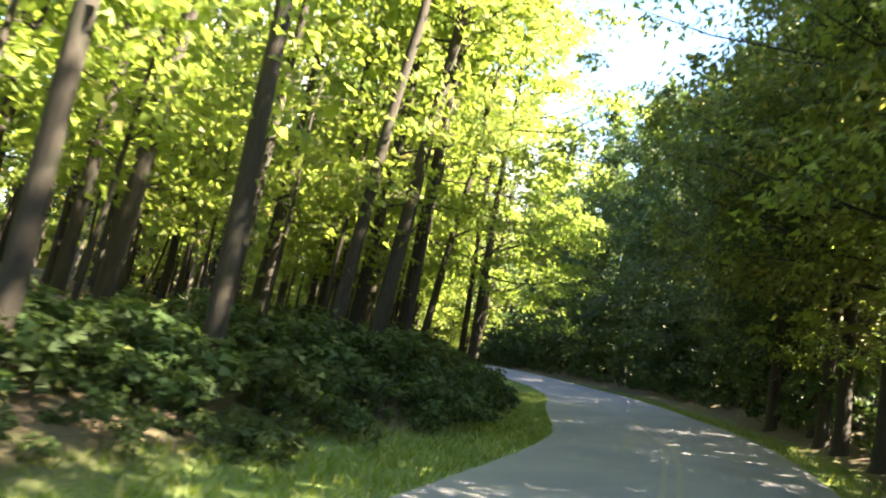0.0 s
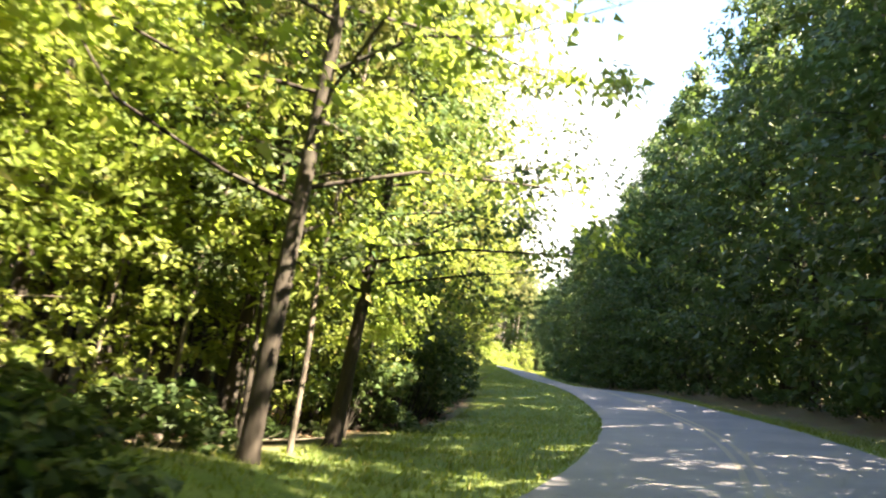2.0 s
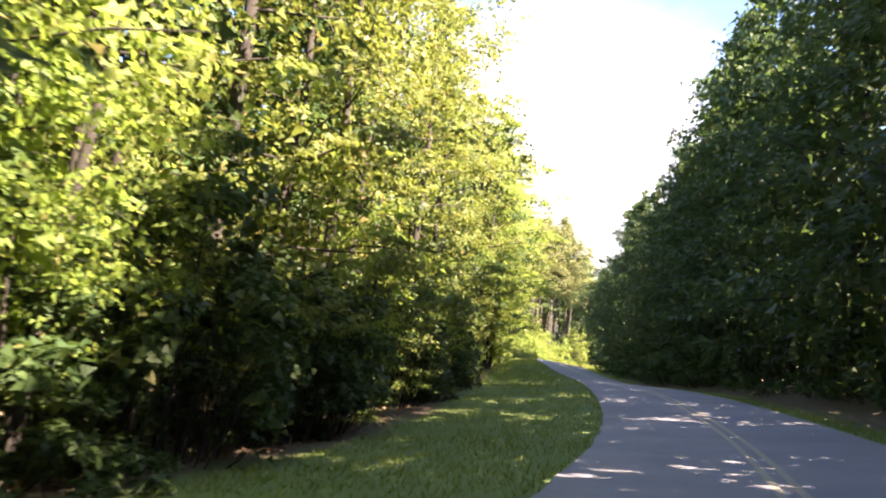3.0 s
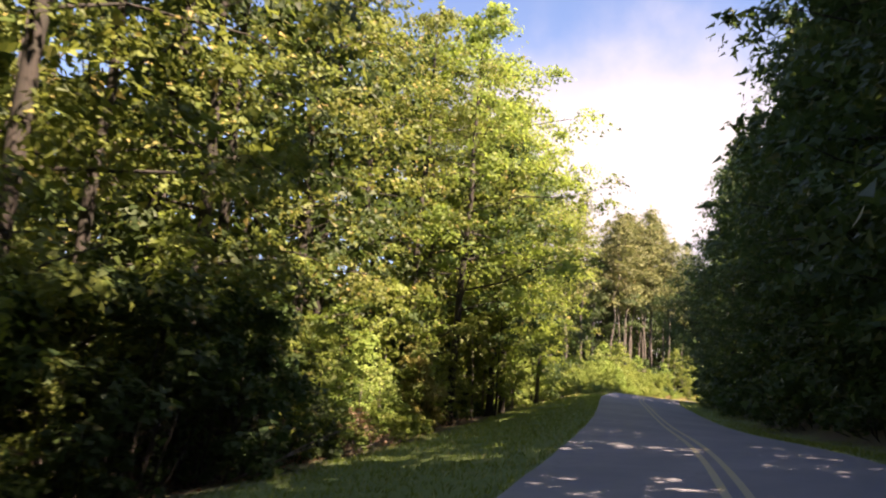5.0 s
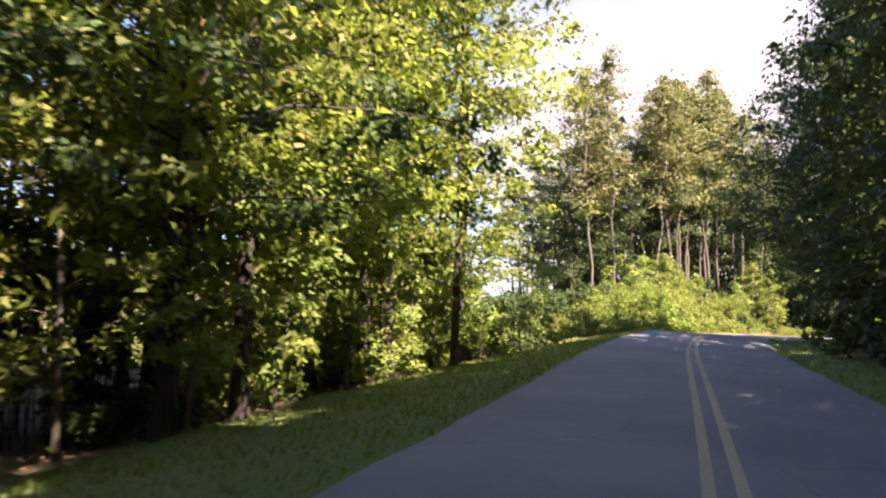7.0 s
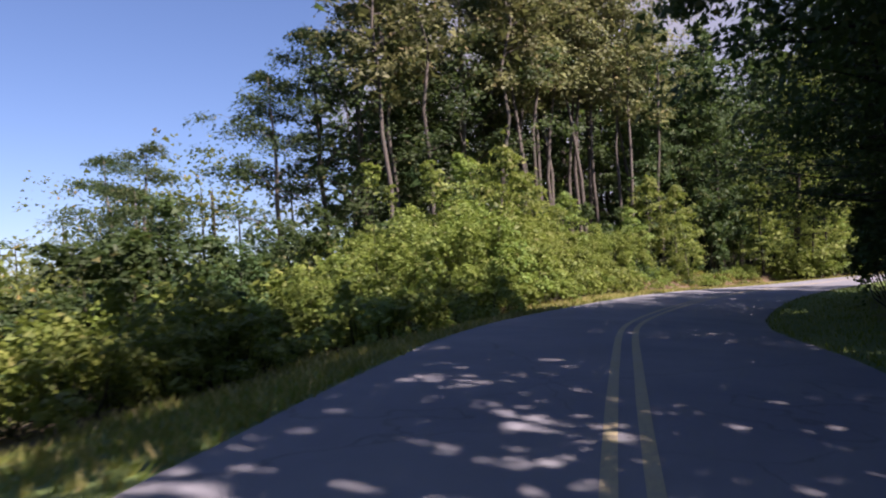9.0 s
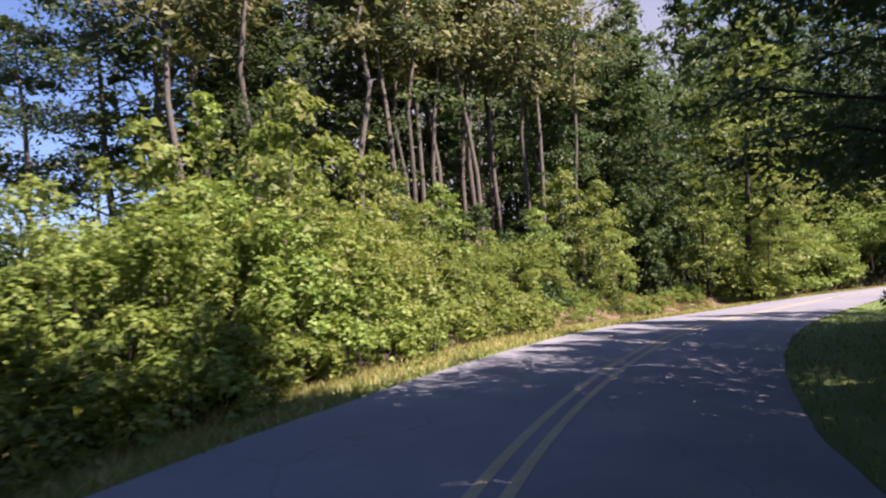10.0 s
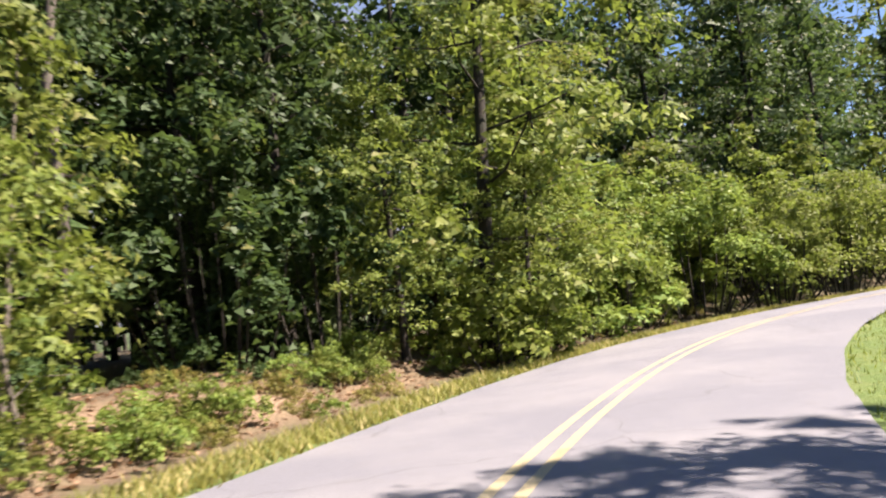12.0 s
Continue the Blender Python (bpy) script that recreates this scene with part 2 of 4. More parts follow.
def road_coords(x, y):
    """Station (tau), offset to the right and index of the nearest point of the road's middle line."""
    x, y = np.atleast_1d(np.asarray(x, float)), np.atleast_1d(np.asarray(y, float))
    best = np.empty(len(x), int)
    for lo in range(0, len(x), 20000):
        dx = x[lo : lo + 20000, None] - LINE[None, :, 0]
        dy = y[lo : lo + 20000, None] - LINE[None, :, 1]
        best[lo : lo + 20000] = (dx * dx + dy * dy).argmin(1)
    off = np.stack([x, y], 1) - LINE[best, :2]
    d = (off * SIDE[best]).sum(1)
    far = np.linalg.norm(off, axis=1)
    d = np.where(far > np.abs(d) * 1.05, np.sign(d + 1e-9) * far, d)
    return TAU[best], d, best


def ramp_between(v, a, b):
    t = np.clip((v - a) / (b - a), 0, 1)
    return t * t * (3 - 2 * t)


def verge_left(tau):
    """How far from the road's middle the mown strip on the left ends."""
    return np.interp(tau, [-3, 0.5, 1.6, 2.4, 3.2, 5, 7.3, 8.3, 9.3, 10.2, 11.6, 16], [5.2, 5.2, 5.8, 7.4, 9.0, 9.6, 9.6, 8.6, 6.8, 4.6, 4.2, 4.2])


def verge_right(tau):
    return np.interp(tau, [-3, 1, 4, 7, 9, 12, 16], [4.4, 4.2, 4.2, 4.6, 6.2, 6.4, 6.0])


def height(x, y):
    """The ground's height."""
    tau, d, i = road_coords(x, y)
    z, bank = LINE[i, 2], LINE[i, 3]
    cross = bank * np.clip(d, -HALF - 0.6, HALF + 0.6)
    left, right = np.maximum(-d - HALF, 0), np.maximum(d - HALF, 0)
    # left: a low bank at first, then a strip that falls away, then a slope down under the bushes, then a bank at the bend
    rise = (0.6 + 0.75 * ramp_between(tau, 0.5, 1.3)) * ramp_between(-d, 5.0, 8.4) * (1 - ramp_between(tau, 1.9, 2.9))
    fall = -0.15 * np.minimum(left, 9) * ramp_between(tau, 2.0, 4.0) * (1 - ramp_between(tau, 10.2, 11.4))
    drop = -0.34 * np.clip(-d - 12, 0, 45) * ramp_between(tau, 8.6, 9.6) * (1 - ramp_between(tau, 11.0, 12.4))
    cut = 0.9 * ramp_between(-d, 5.0, 8.5) * ramp_between(tau, 10.8, 12.0)
    hill_l = 0.03 * np.clip(-d - 10, 0, 60) * ((1 - ramp_between(tau, 3, 6)) + ramp_between(tau, 11.6, 13.5))
    bank_r = 1.1 * ramp_between(d, verge_right(tau), verge_right(tau) + 3.6) + 0.10 * np.clip(d - 8, 0, 60)
    lip = -0.05 * ramp_between(np.abs(d), HALF + 0.1, HALF + 0.5)
    rough = np.array([0.12 * noise.noise((a * 0.35, b * 0.35, 0.0)) + 0.05 * noise.noise((a * 1.1, b * 1.1, 3.0)) for a, b in zip(np.atleast_1d(x), np.atleast_1d(y))])
    rough *= ramp_between(np.abs(d), HALF + 0.6, HALF + 3)
    z = z + cross + lip + np.where(d < 0, rise + fall + drop + cut + hill_l, bank_r) + rough
    return np.where(np.abs(d) < HALF + 0.05, LINE[i, 2] + bank * d - 0.06, z)


def spot(tau, d):
    """The place on the ground at a station and an offset to the right."""
    i = int(np.clip(round((tau + 3.0) / 0.05), 0, len(TAU) - 1))
    x, y = LINE[i, :2] + SIDE[i] * d
    return Vector((x, y, float(height([x], [y])[0])))


# ---- mesh helpers ----
def mesh_from(name, verts, faces, material, smooth=False):
    me = bpy.data.meshes.new(name)
    me.from_pydata(verts, [], faces)
    me.materials.append(material)
    if smooth:
        me.polygons.foreach_set("use_smooth", [True] * len(me.polygons))
    me.update()
    return me


def quads_mesh(name, corners, material):
    """A mesh of loose quads from an array (n, 4, 3)."""
    n = len(corners)
    me = bpy.data.meshes.new(name)
    me.vertices.add(4 * n)
    me.vertices.foreach_set("co", corners.reshape(-1).astype(np.float32))
    me.loops.add(4 * n)
    me.loops.foreach_set("vertex_index", np.arange(4 * n, dtype=np.int32))
    me.polygons.add(n)
    me.polygons.foreach_set("loop_start", np.arange(0, 4 * n, 4, dtype=np.int32))
    me.update(calc_edges=True)
    me.materials.append(material)
    return me


def tris_mesh(name, quads, material):
    """A mesh of loose pointed triangles, one for each leaf: for crowns that stay some way off."""
    tri = np.stack([quads[:, 0] * 0.55 + quads[:, 1] * 0.45, quads[:, 0] * 0.55 + quads[:, 3] * 0.45, quads[:, 2]], 1)
    mid = (tri[:, 0] + tri[:, 1]) / 2
    tri[:, :2] = mid[:, None] + (tri[:, :2] - mid[:, None]) * 1.9
    n = len(tri)
    me = bpy.data.meshes.new(name)
    me.vertices.add(3 * n)
    me.vertices.foreach_set("co", tri.reshape(-1).astype(np.float32))
    me.loops.add(3 * n)
    me.loops.foreach_set("vertex_index", np.arange(3 * n, dtype=np.int32))
    me.polygons.add(n)
    me.polygons.foreach_set("loop_start", np.arange(0, 3 * n, 3, dtype=np.int32))
    me.update(calc_edges=True)
    me.materials.append(material)
    return me


def part(name, me, parent, label=""):
    ob = new(name, me)
    ob.parent = parent
    if label:
        ob["label"] = label
    return ob


def unit(v):
    return v / (np.linalg.norm(v, axis=-1, keepdims=True) + 1e-9)


def leaf_quads(rng, centres, size, droop=0.35, spread=0.55, outward=None, slim=0.62):
    """A pointed leaf at each centre: base, side, tip, side, with its blade folded a little along the rib."""
    n = len(centres)
    az = rng.uniform(0, 2 * math.pi, n)
    along = np.stack([np.cos(az), np.sin(az), -droop + rng.normal(0, 0.35, n)], 1)
    if outward is not None:
        along = along * 0.8 + outward
    along = unit(along)
    face = np.stack([rng.normal(0, spread, n), rng.normal(0, spread, n), np.ones(n)], 1)
    if outward is not None:                            # blades turn their face out of the crown, towards the light
        face = face * [0.85, 0.85, 0.6] + outward * 1.5
    up = unit(face)
    across = unit(np.cross(along, up))
    up = np.cross(across, along)
    s = (size * rng.uniform(0.65, 1.3, n))[:, None]
    base, tip = centres - along * s * 0.5, centres + along * s * 0.5 - up * s * 0.08
    wide = across * s * 0.5 * slim
    lift = up * s * 0.07
    return np.stack([base, centres - wide + lift, tip, centres + wide + lift], 1)


def tube(verts, faces, points, radii, sides):
    """A tapered tube along points, added to the lists."""
    points = [Vector(p) for p in points]
    start = len(verts)
    for k, p in enumerate(points):
        ahead = (points[min(k + 1, len(points) - 1)] - points[max(k - 1, 0)]).normalized()
        a = ahead.cross(Vector((0.3, 1, 0.1))).normalized()
        b = ahead.cross(a)
        for j in range(sides):
            w = 2 * math.pi * j / sides
            verts.append(tuple(p + (a * math.cos(w) + b * math.sin(w)) * radii[k]))
    for k in range(len(points) - 1):
        for j in range(sides):
            q = start + k * sides
            faces.append((q + j, q + (j + 1) % sides, q + sides + (j + 1) % sides, q + sides + j))
    faces.append(tuple(start + (len(points) - 1) * sides + j for j in range(sides)))


def tree_meshes(seed, tall, bole, girth, limbs, reach, clumps, leaves, leaf, leaf_mat, bark, shape=1.0, lean=0.04, flat=0.42, rise=0.35, clump=0.85, sides=8, simple=False, inner_blockers=6, inner_size=2.8, fan=0.2, bend=1.0):
    """Trunk, limbs and crown of one tree. tall: metres; bole: share of the height with no limbs; reach: longest limb."""
    rng = np.random.default_rng(seed)
    drift = rng.normal(0, lean, 2)
    wob = rng.normal(0, 0.02 * tall * 0.35 * bend, (9, 2))
    wob[0] = wob[1] = 0

    def stem(h):
        u = h / tall * 8
        k = int(min(u, 7.999))
        w = wob[k] + (wob[k + 1] - wob[k]) * (u - k)
        return np.array([drift[0] * h + w[0] * 0.4, drift[1] * h + w[1] * 0.4, h])

    tv, tf = [], []
    hs = [-0.3, 0.0, 0.25] + list(np.linspace(1.0, tall * 0.97, 9))
    rad = [girth * (1.7 if h < 0 else 1.45 if h < 0.1 else 1.15 if h < 0.5 else (1 - h / tall) ** 0.8 + 0.05) for h in hs]
    tube(tv, tf, [stem(max(h, 0)) + (0, 0, min(h, 0)) for h in hs], rad, sides)
    lv, lf, cents, outs, inner, total = [], [], [], [], [], 0
    for k in range(limbs):
        f = (k + 0.5 + rng.uniform(-0.4, 0.4)) / limbs
        h = tall * (bole + (0.97 - bole) * f)
        az = k * 2.39996 + rng.normal(0, 0.35)
        prof = (math.sin(math.pi * min(0.16 + 0.84 * f, 0.97) ** shape) * 0.9 + 0.12) * rng.uniform(0.65, 1.15)
        length = reach * prof
        out = np.array([math.cos(az), math.sin(az), 0.0])
        root = stem(h)
        up = rise * rng.uniform(0.4, 1.4)
        pts = [root + out * length * s + np.array([0, 0, length * up * (s - 0.45 * s * s)]) + rng.normal(0, 0.04 * length, 3) * (s > 0) for s in (0, 0.35, 0.7, 1.0)]
        r0 = max(girth * 0.34 * (1 - 0.75 * f), 0.012)
        tube(lv, lf, pts, [r0, r0 * 0.7, r0 * 0.42, r0 * 0.12], 3)
        if simple:
            m = inner_blockers
            g = np.array(pts[1]) * 0.5 + root * 0.5 + rng.normal(0, 1, (m, 3)) * [length * 0.22, length * 0.22, 0.5]
            cents.append(np.repeat(g, 1, 0))
            outs.append(np.zeros((m, 3)))
            inner += list(range(total, total + m))
            total += m
        for j in range(clumps):
            s = 0.3 + 0.75 * (j + rng.uniform(0, 1)) / clumps
            q = min(int(s * 3), 2)
            base = np.array(pts[q]) + (np.array(pts[q + 1]) - np.array(pts[q])) * min(s * 3 - q, 1.15)
            side = np.array([-out[1], out[0], 0]) * rng.normal(0, fan * length) + np.array([0, 0, rng.normal(0, 0.07 * length)])
            c = base + side
            if not simple and rng.uniform() < 0.5:
                tube(lv, lf, [base - out * 0.15 * length * 0.5, c], [r0 * 0.3, 0.006], 3)
            m = max(int(leaves * rng.uniform(0.5, 1.4)), 5)
            rr = clump * rng.uniform(0.6, 1.25)
            g = rng.normal(0, 0.5, (m, 3)) * [rr, rr, rr * flat]
            g[:, 2] -= 0.4 * (g[:, 0] ** 2 + g[:, 1] ** 2) / rr
            cents.append(c + g)
            outs.append(np.tile(out * 0.35, (m, 1)) + g * 0.5 / rr)
            total += m
    sizes = np.full(total, leaf)
    sizes[inner] = leaf * inner_size                  # oversized leaves hidden deep inside the crown, added to block light
    crown = leaf_quads(rng, np.concatenate(cents), sizes, outward=np.concatenate(outs))
    return (mesh_from("trunk", tv, tf, bark, True), mesh_from("limbs", lv, lf, bark, True), (tris_mesh if simple else quads_mesh)("crown", crown, leaf_mat))


def plant_tree(name, meshes, label, category="tree", group=""):
    """A tree at the origin, to be copied."""
    ob = new(name)
    ob.empty_display_size = 0.3
    part("trunk", meshes[0], ob)
    tagged(part("branchwork", meshes[1], ob), kind="stuff")
    part("crown", meshes[2], ob)
    return tagged(ob, label, category, group)


def bush_meshes(seed, wide, tall, heads, leaves, leaf, leaf_mat, bark, flat=0.8, spiky=0.0, simple=True):
    """A bush of domed heads at several heights on arching stems: leafy on top, hollow and dark below."""
    rng = np.random.default_rng(seed)
    sv, sf, cents, outs = [], [], [], []
    for k in range(heads):
        az, u = k * 2.39996 + rng.normal(0, 0.3), math.sqrt((k + 0.4) / heads)
        top = tall * (1.05 - 0.72 * u**1.7) * rng.uniform(0.75, 1.1)
        girth = wide * rng.uniform(0.165, 0.29) * (1.15 - 0.3 * u)
        high = girth * flat
        if rng.uniform() < spiky:                      # a young stem that stands out of the rest
            top, girth, high = top * 1.22, girth * 0.62, girth * 1.3
        mid = np.array([math.cos(az) * u * wide * 0.86, math.sin(az) * u * wide * 0.86, max(top - high, 0.12 * tall)])
        foot = np.array([mid[0] * 0.55, mid[1] * 0.55, -0.05])
        tube(sv, sf, [foot, foot * 0.4 + mid * 0.6 - (0, 0, high * 0.4), mid + (0, 0, high * 0.3)], [0.012 * wide, 0.008 * wide, 0.003], 3)
        for j in range(11):                            # sprays over the upper side of the dome
            z = 1 - 1.25 * (j + rng.uniform(0, 1)) / 11
            w = j * 2.39996 + rng.uniform(0, 0.8)
            r = math.sqrt(max(1 - z * z, 0))
            n = np.array([math.cos(w) * r, math.sin(w) * r, z])
            c = mid + n * [girth, girth, high] * rng.uniform(0.82, 1.12)
            m = max(int(leaves * rng.uniform(0.6, 1.4)), 4)
            g = rng.normal(0, 0.21 * girth, (m, 3)) * [1, 1, 0.7]
            g -= n * (0.9 * (g * g).sum(1) / girth)[:, None]
            p = c + g
            p[:, 2] = np.maximum(p[:, 2], 0.04)
            cents.append(p)
            outs.append(np.tile(n * 0.5, (m, 1)) + g * 0.6 / girth)
        m = int(leaves * 1.6)                          # sparse leaves inside
        cents.append(np.maximum(mid + rng.normal(0, 0.42, (m, 3)) * [girth, girth, high] - (0, 0, 0.5 * high), (-99, -99, 0.04)))
        outs.append(np.zeros((m, 3)))
    q = leaf_quads(rng, np.concatenate(cents), leaf, outward=np.concatenate(outs), slim=0.8, spread=0.6)
    return mesh_from("stems", sv, sf, bark), (tris_mesh if simple else quads_mesh)("foliage", q, leaf_mat)


def plant_bush(name, meshes, label, category="bush", group=""):
    ob = new(name)
    ob.empty_display_size = 0.3
    tagged(part("stem", meshes[0], ob), kind="stuff")
    part("foliage", meshes[1], ob)
    return tagged(ob, label, category, group)


# ---- ground and road ----
def build_ground():
    def axis(lo, hi, step):
        core = list(np.arange(lo, hi + 0.01, step))
        g, out_lo, out_hi = step, [], []
        a, b = lo, hi
        while b < 2600:
            g *= 1.45
            a, b = a - g, b + g
            out_lo.append(a)
            out_hi.append(b)
        return np.array(out_lo[::-1] + core + out_hi)

    xs, ys = axis(-45, 75, 1.1), axis(-70, 215, 1.1)
    gx, gy = np.meshgrid(xs, ys, indexing="ij")
    x, y = gx.ravel(), gy.ravel()
    z = height(x, y)
    tau, d, _ = road_coords(x, y)
    far = ramp_between(np.hypot(x - 12, y - 80), 150, 420)
    z = z * (1 - far) - 14 * far
    nx, ny = len(xs), len(ys)
    idx = np.arange(nx * ny).reshape(nx, ny)
    faces = np.stack([idx[:-1, :-1], idx[1:, :-1], idx[1:, 1:], idx[:-1, 1:]], -1).reshape(-1, 4)
    me = mesh_from("ground", np.stack([x, y, z], 1).tolist(), faces.tolist(), GROUND, True)
    edge = np.where(d < 0, verge_left(tau), verge_right(tau))
    wav = np.array([noise.noise((a * 0.5, b * 0.5, 7.0)) for a, b in zip(x, y)])
    sod = 1 - ramp_between(np.abs(d) + wav * 0.8, edge - 0.3, edge + 0.7)
    clay = ramp_between(-d, 4.9, 5.6) * (1 - ramp_between(-d, 7.5, 9)) * ramp_between(tau, 11.5, 11.9) * (1 - ramp_between(tau, 12.8, 13.4)) * np.clip(wav * 1.6 + 0.6, 0, 0.9)
    for key, values in (("sod", sod), ("clay", clay)):
        me.attributes.new(key, "FLOAT", "POINT").data.foreach_set("value", values.astype(np.float32))
    return tagged(new("ground", me), "mown grass verge and leaf-littered forest ground", "ground", kind="structure")


def strip_mesh(name, d0, d1, lift, material, cols=1, wave=0.0, thick=0.0, t0=-3.0, t1=16.4):
    """A strip along the road between two offsets."""
    keep = np.where((TAU >= t0) & (TAU <= t1))[0]
    verts, faces = [], []
    for r, i in enumerate(keep):
        for c in range(cols + 1):
            d = d0 + (d1 - d0) * c / cols
            if wave and c in (0, cols):
                d += wave * noise.noise((TAU[i] * 9, d0, 2.0)) * (1 if c else -1)
            x, y = LINE[i, :2] + SIDE[i] * d
            crown = 0.03 * (1 - (d / HALF) ** 2)
            verts.append((x, y, LINE[i, 2] + LINE[i, 3] * d + crown + lift))
    n = cols + 1
    for r in range(len(keep) - 1):
        for c in range(cols):
            q = r * n + c
            faces.append((q, q + 1, q + n + 1, q + n))
    return mesh_from(name, verts, faces, material, True)


def build_ridge():
    """Low wooded hills all round, far off."""
    verts, faces, n = [], [], 360
    for k in range(n):
        w = 2 * math.pi * k / n
        for r, base in ((330, -16), (350, 4), (380, 14), (430, 18), (520, -16)):
            h = base + (0 if base < 0 else 9 * noise.noise((math.cos(w) * 3, math.sin(w) * 3, 1.0)) + 3.5 * noise.noise((math.cos(w) * 40, math.sin(w) * 40, r * 0.05)))
            verts.append((12 + r * math.cos(w), 80 + r * math.sin(w), h))
    for k in range(n):
        for j in range(4):
            q, p = k * 5 + j, (k + 1) % n * 5 + j
            faces.append((q, p, p + 1, q + 1))
    nodes = Nodes("far_forest_canopy")
    v = nodes.coords()
    lump = nodes.noise(v, 0.12, 6.0, 0.7)
    col = nodes.ramp(lump, [(0.35, (0.018, 0.034, 0.012)), (0.65, (0.075, 0.10, 0.03))])
    nodes.link(col, nodes.bsdf.inputs["Base Color"])
    nodes.bsdf.inputs["Roughness"].default_value = 0.95
    nodes.bump(lump, 1.0, 4.0)
    return tagged(new("backdrop", mesh_from("backdrop", verts, faces, nodes.mat, True)), "distant hills covered with green forest", "hills", kind="structure")


build_ground()
build_ridge()
road = new("road", strip_mesh("road", -HALF, HALF, 0.0, ASPHALT, 10, 0.07))
tagged(road, "worn grey two-lane asphalt road in patchy tree shade", "road", kind="structure")
for off in (-0.145, 0.145):
    line = new("road_marking", strip_mesh("road_marking", off - 0.06, off + 0.06, 0.005, PAINT, 1, 0.006))
    tagged(line, "faded yellow painted centre line on asphalt", "road marking", group="double yellow line", kind="structure")

# ---- plants: the kinds ----
KINDS = {}


def kind(key, ob):
    KINDS[key] = ob
    return ob


FOREST, SHADED = "trees of the roadside forest", "trees along the shaded bank"
for k in range(3):
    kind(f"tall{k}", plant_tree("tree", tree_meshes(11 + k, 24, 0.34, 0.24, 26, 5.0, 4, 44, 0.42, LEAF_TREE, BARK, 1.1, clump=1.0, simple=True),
         "tall broadleaf forest tree with a straight shade-darkened trunk", group=FOREST))
    kind(f"pole{k}", plant_tree("tree", tree_meshes(21 + k, 23, 0.42, 0.2, 22, 4.4, 4, 15, 0.38, LEAF_SUN, BARK, 1.1, 0.03, clump=1.0, flat=0.3, simple=True, inner_blockers=2),
         "straight shade-darkened forest trunk with a thin sunlit canopy", group=FOREST))
    kind(f"edge{k}", plant_tree("tree", tree_meshes(31 + k, 20, 0.12, 0.2, 18, 5.2, 6, 88, 0.215, LEAF_TREE, BARK, 0.9, clump=0.74, flat=0.3, fan=0.34, simple=True, inner_blockers=26, inner_size=2.0),
         "leafy forest-edge tree with layered sunlit branches", group=FOREST))
    kind(f"lit{k}", plant_tree("tree", tree_meshes(41 + k, 19, 0.1, 0.18, 18, 4.9, 6, 84, 0.22, LEAF_SUN, BARK, 0.9, clump=0.76, flat=0.3, fan=0.34, simple=True, inner_blockers=3),
         "bright leafy tree glowing in the sun at the forest edge", group=FOREST))
    kind(f"dark{k}", plant_tree("tree", tree_meshes(51 + k, 23, 0.05, 0.24, 24, 4.8, 6, 31, 0.41, LEAF_SHADE, BARK, 0.75, clump=0.95, rise=0.15, flat=0.34, fan=0.32, simple=True, inner_blockers=24, inner_size=2.2),
         "dense tree with shade-darkened foliage down to the bank", group=SHADED))
    kind(f"thin{k}", plant_tree("slender_tree", tree_meshes(71 + k, 27, 0.46, 0.15, 24, 3.4, 4, 30, 0.34, LEAF_HAZE, BARK_GREY, 1.0, 0.06, bend=3.0, clump=1.0, rise=0.7, simple=True),
         "tall slender tree with bare grey trunk and high crown", group="slender trees behind the bend"))
kind("over2", plant_tree("tree", tree_meshes(83, 20, 0.22, 0.17, 26, 7.0, 6, 64, 0.23, LEAF_SUN, BARK, 0.8, 0.05, clump=1.0, flat=0.3, rise=0.3, simple=True, inner_blockers=0),
     "slim leaning tree with bright leaves over the road", group=FOREST))
kind("over3", plant_tree("tree", tree_meshes(88, 21, 0.2, 0.2, 34, 6.8, 6, 84, 0.24, LEAF_SUN, BARK, 0.8, 0.04, clump=0.8, flat=0.34, rise=0.25, simple=True, inner_blockers=5, inner_size=1.5),
     "spreading tree with boughs in sunlit tones over the road", group=SHADED))
kind("airy", plant_tree("tree", tree_meshes(61, 16, 0.28, 0.17, 18, 4.6, 4, 120, 0.2, LEAF_SHADE, BARK_PALE, 0.8, 0.03, clump=0.85, flat=0.4, rise=0.6, simple=True, inner_blockers=0),
     "airy tree with open rounded leaf clouds against the sky", group="airy trees on the slope"))
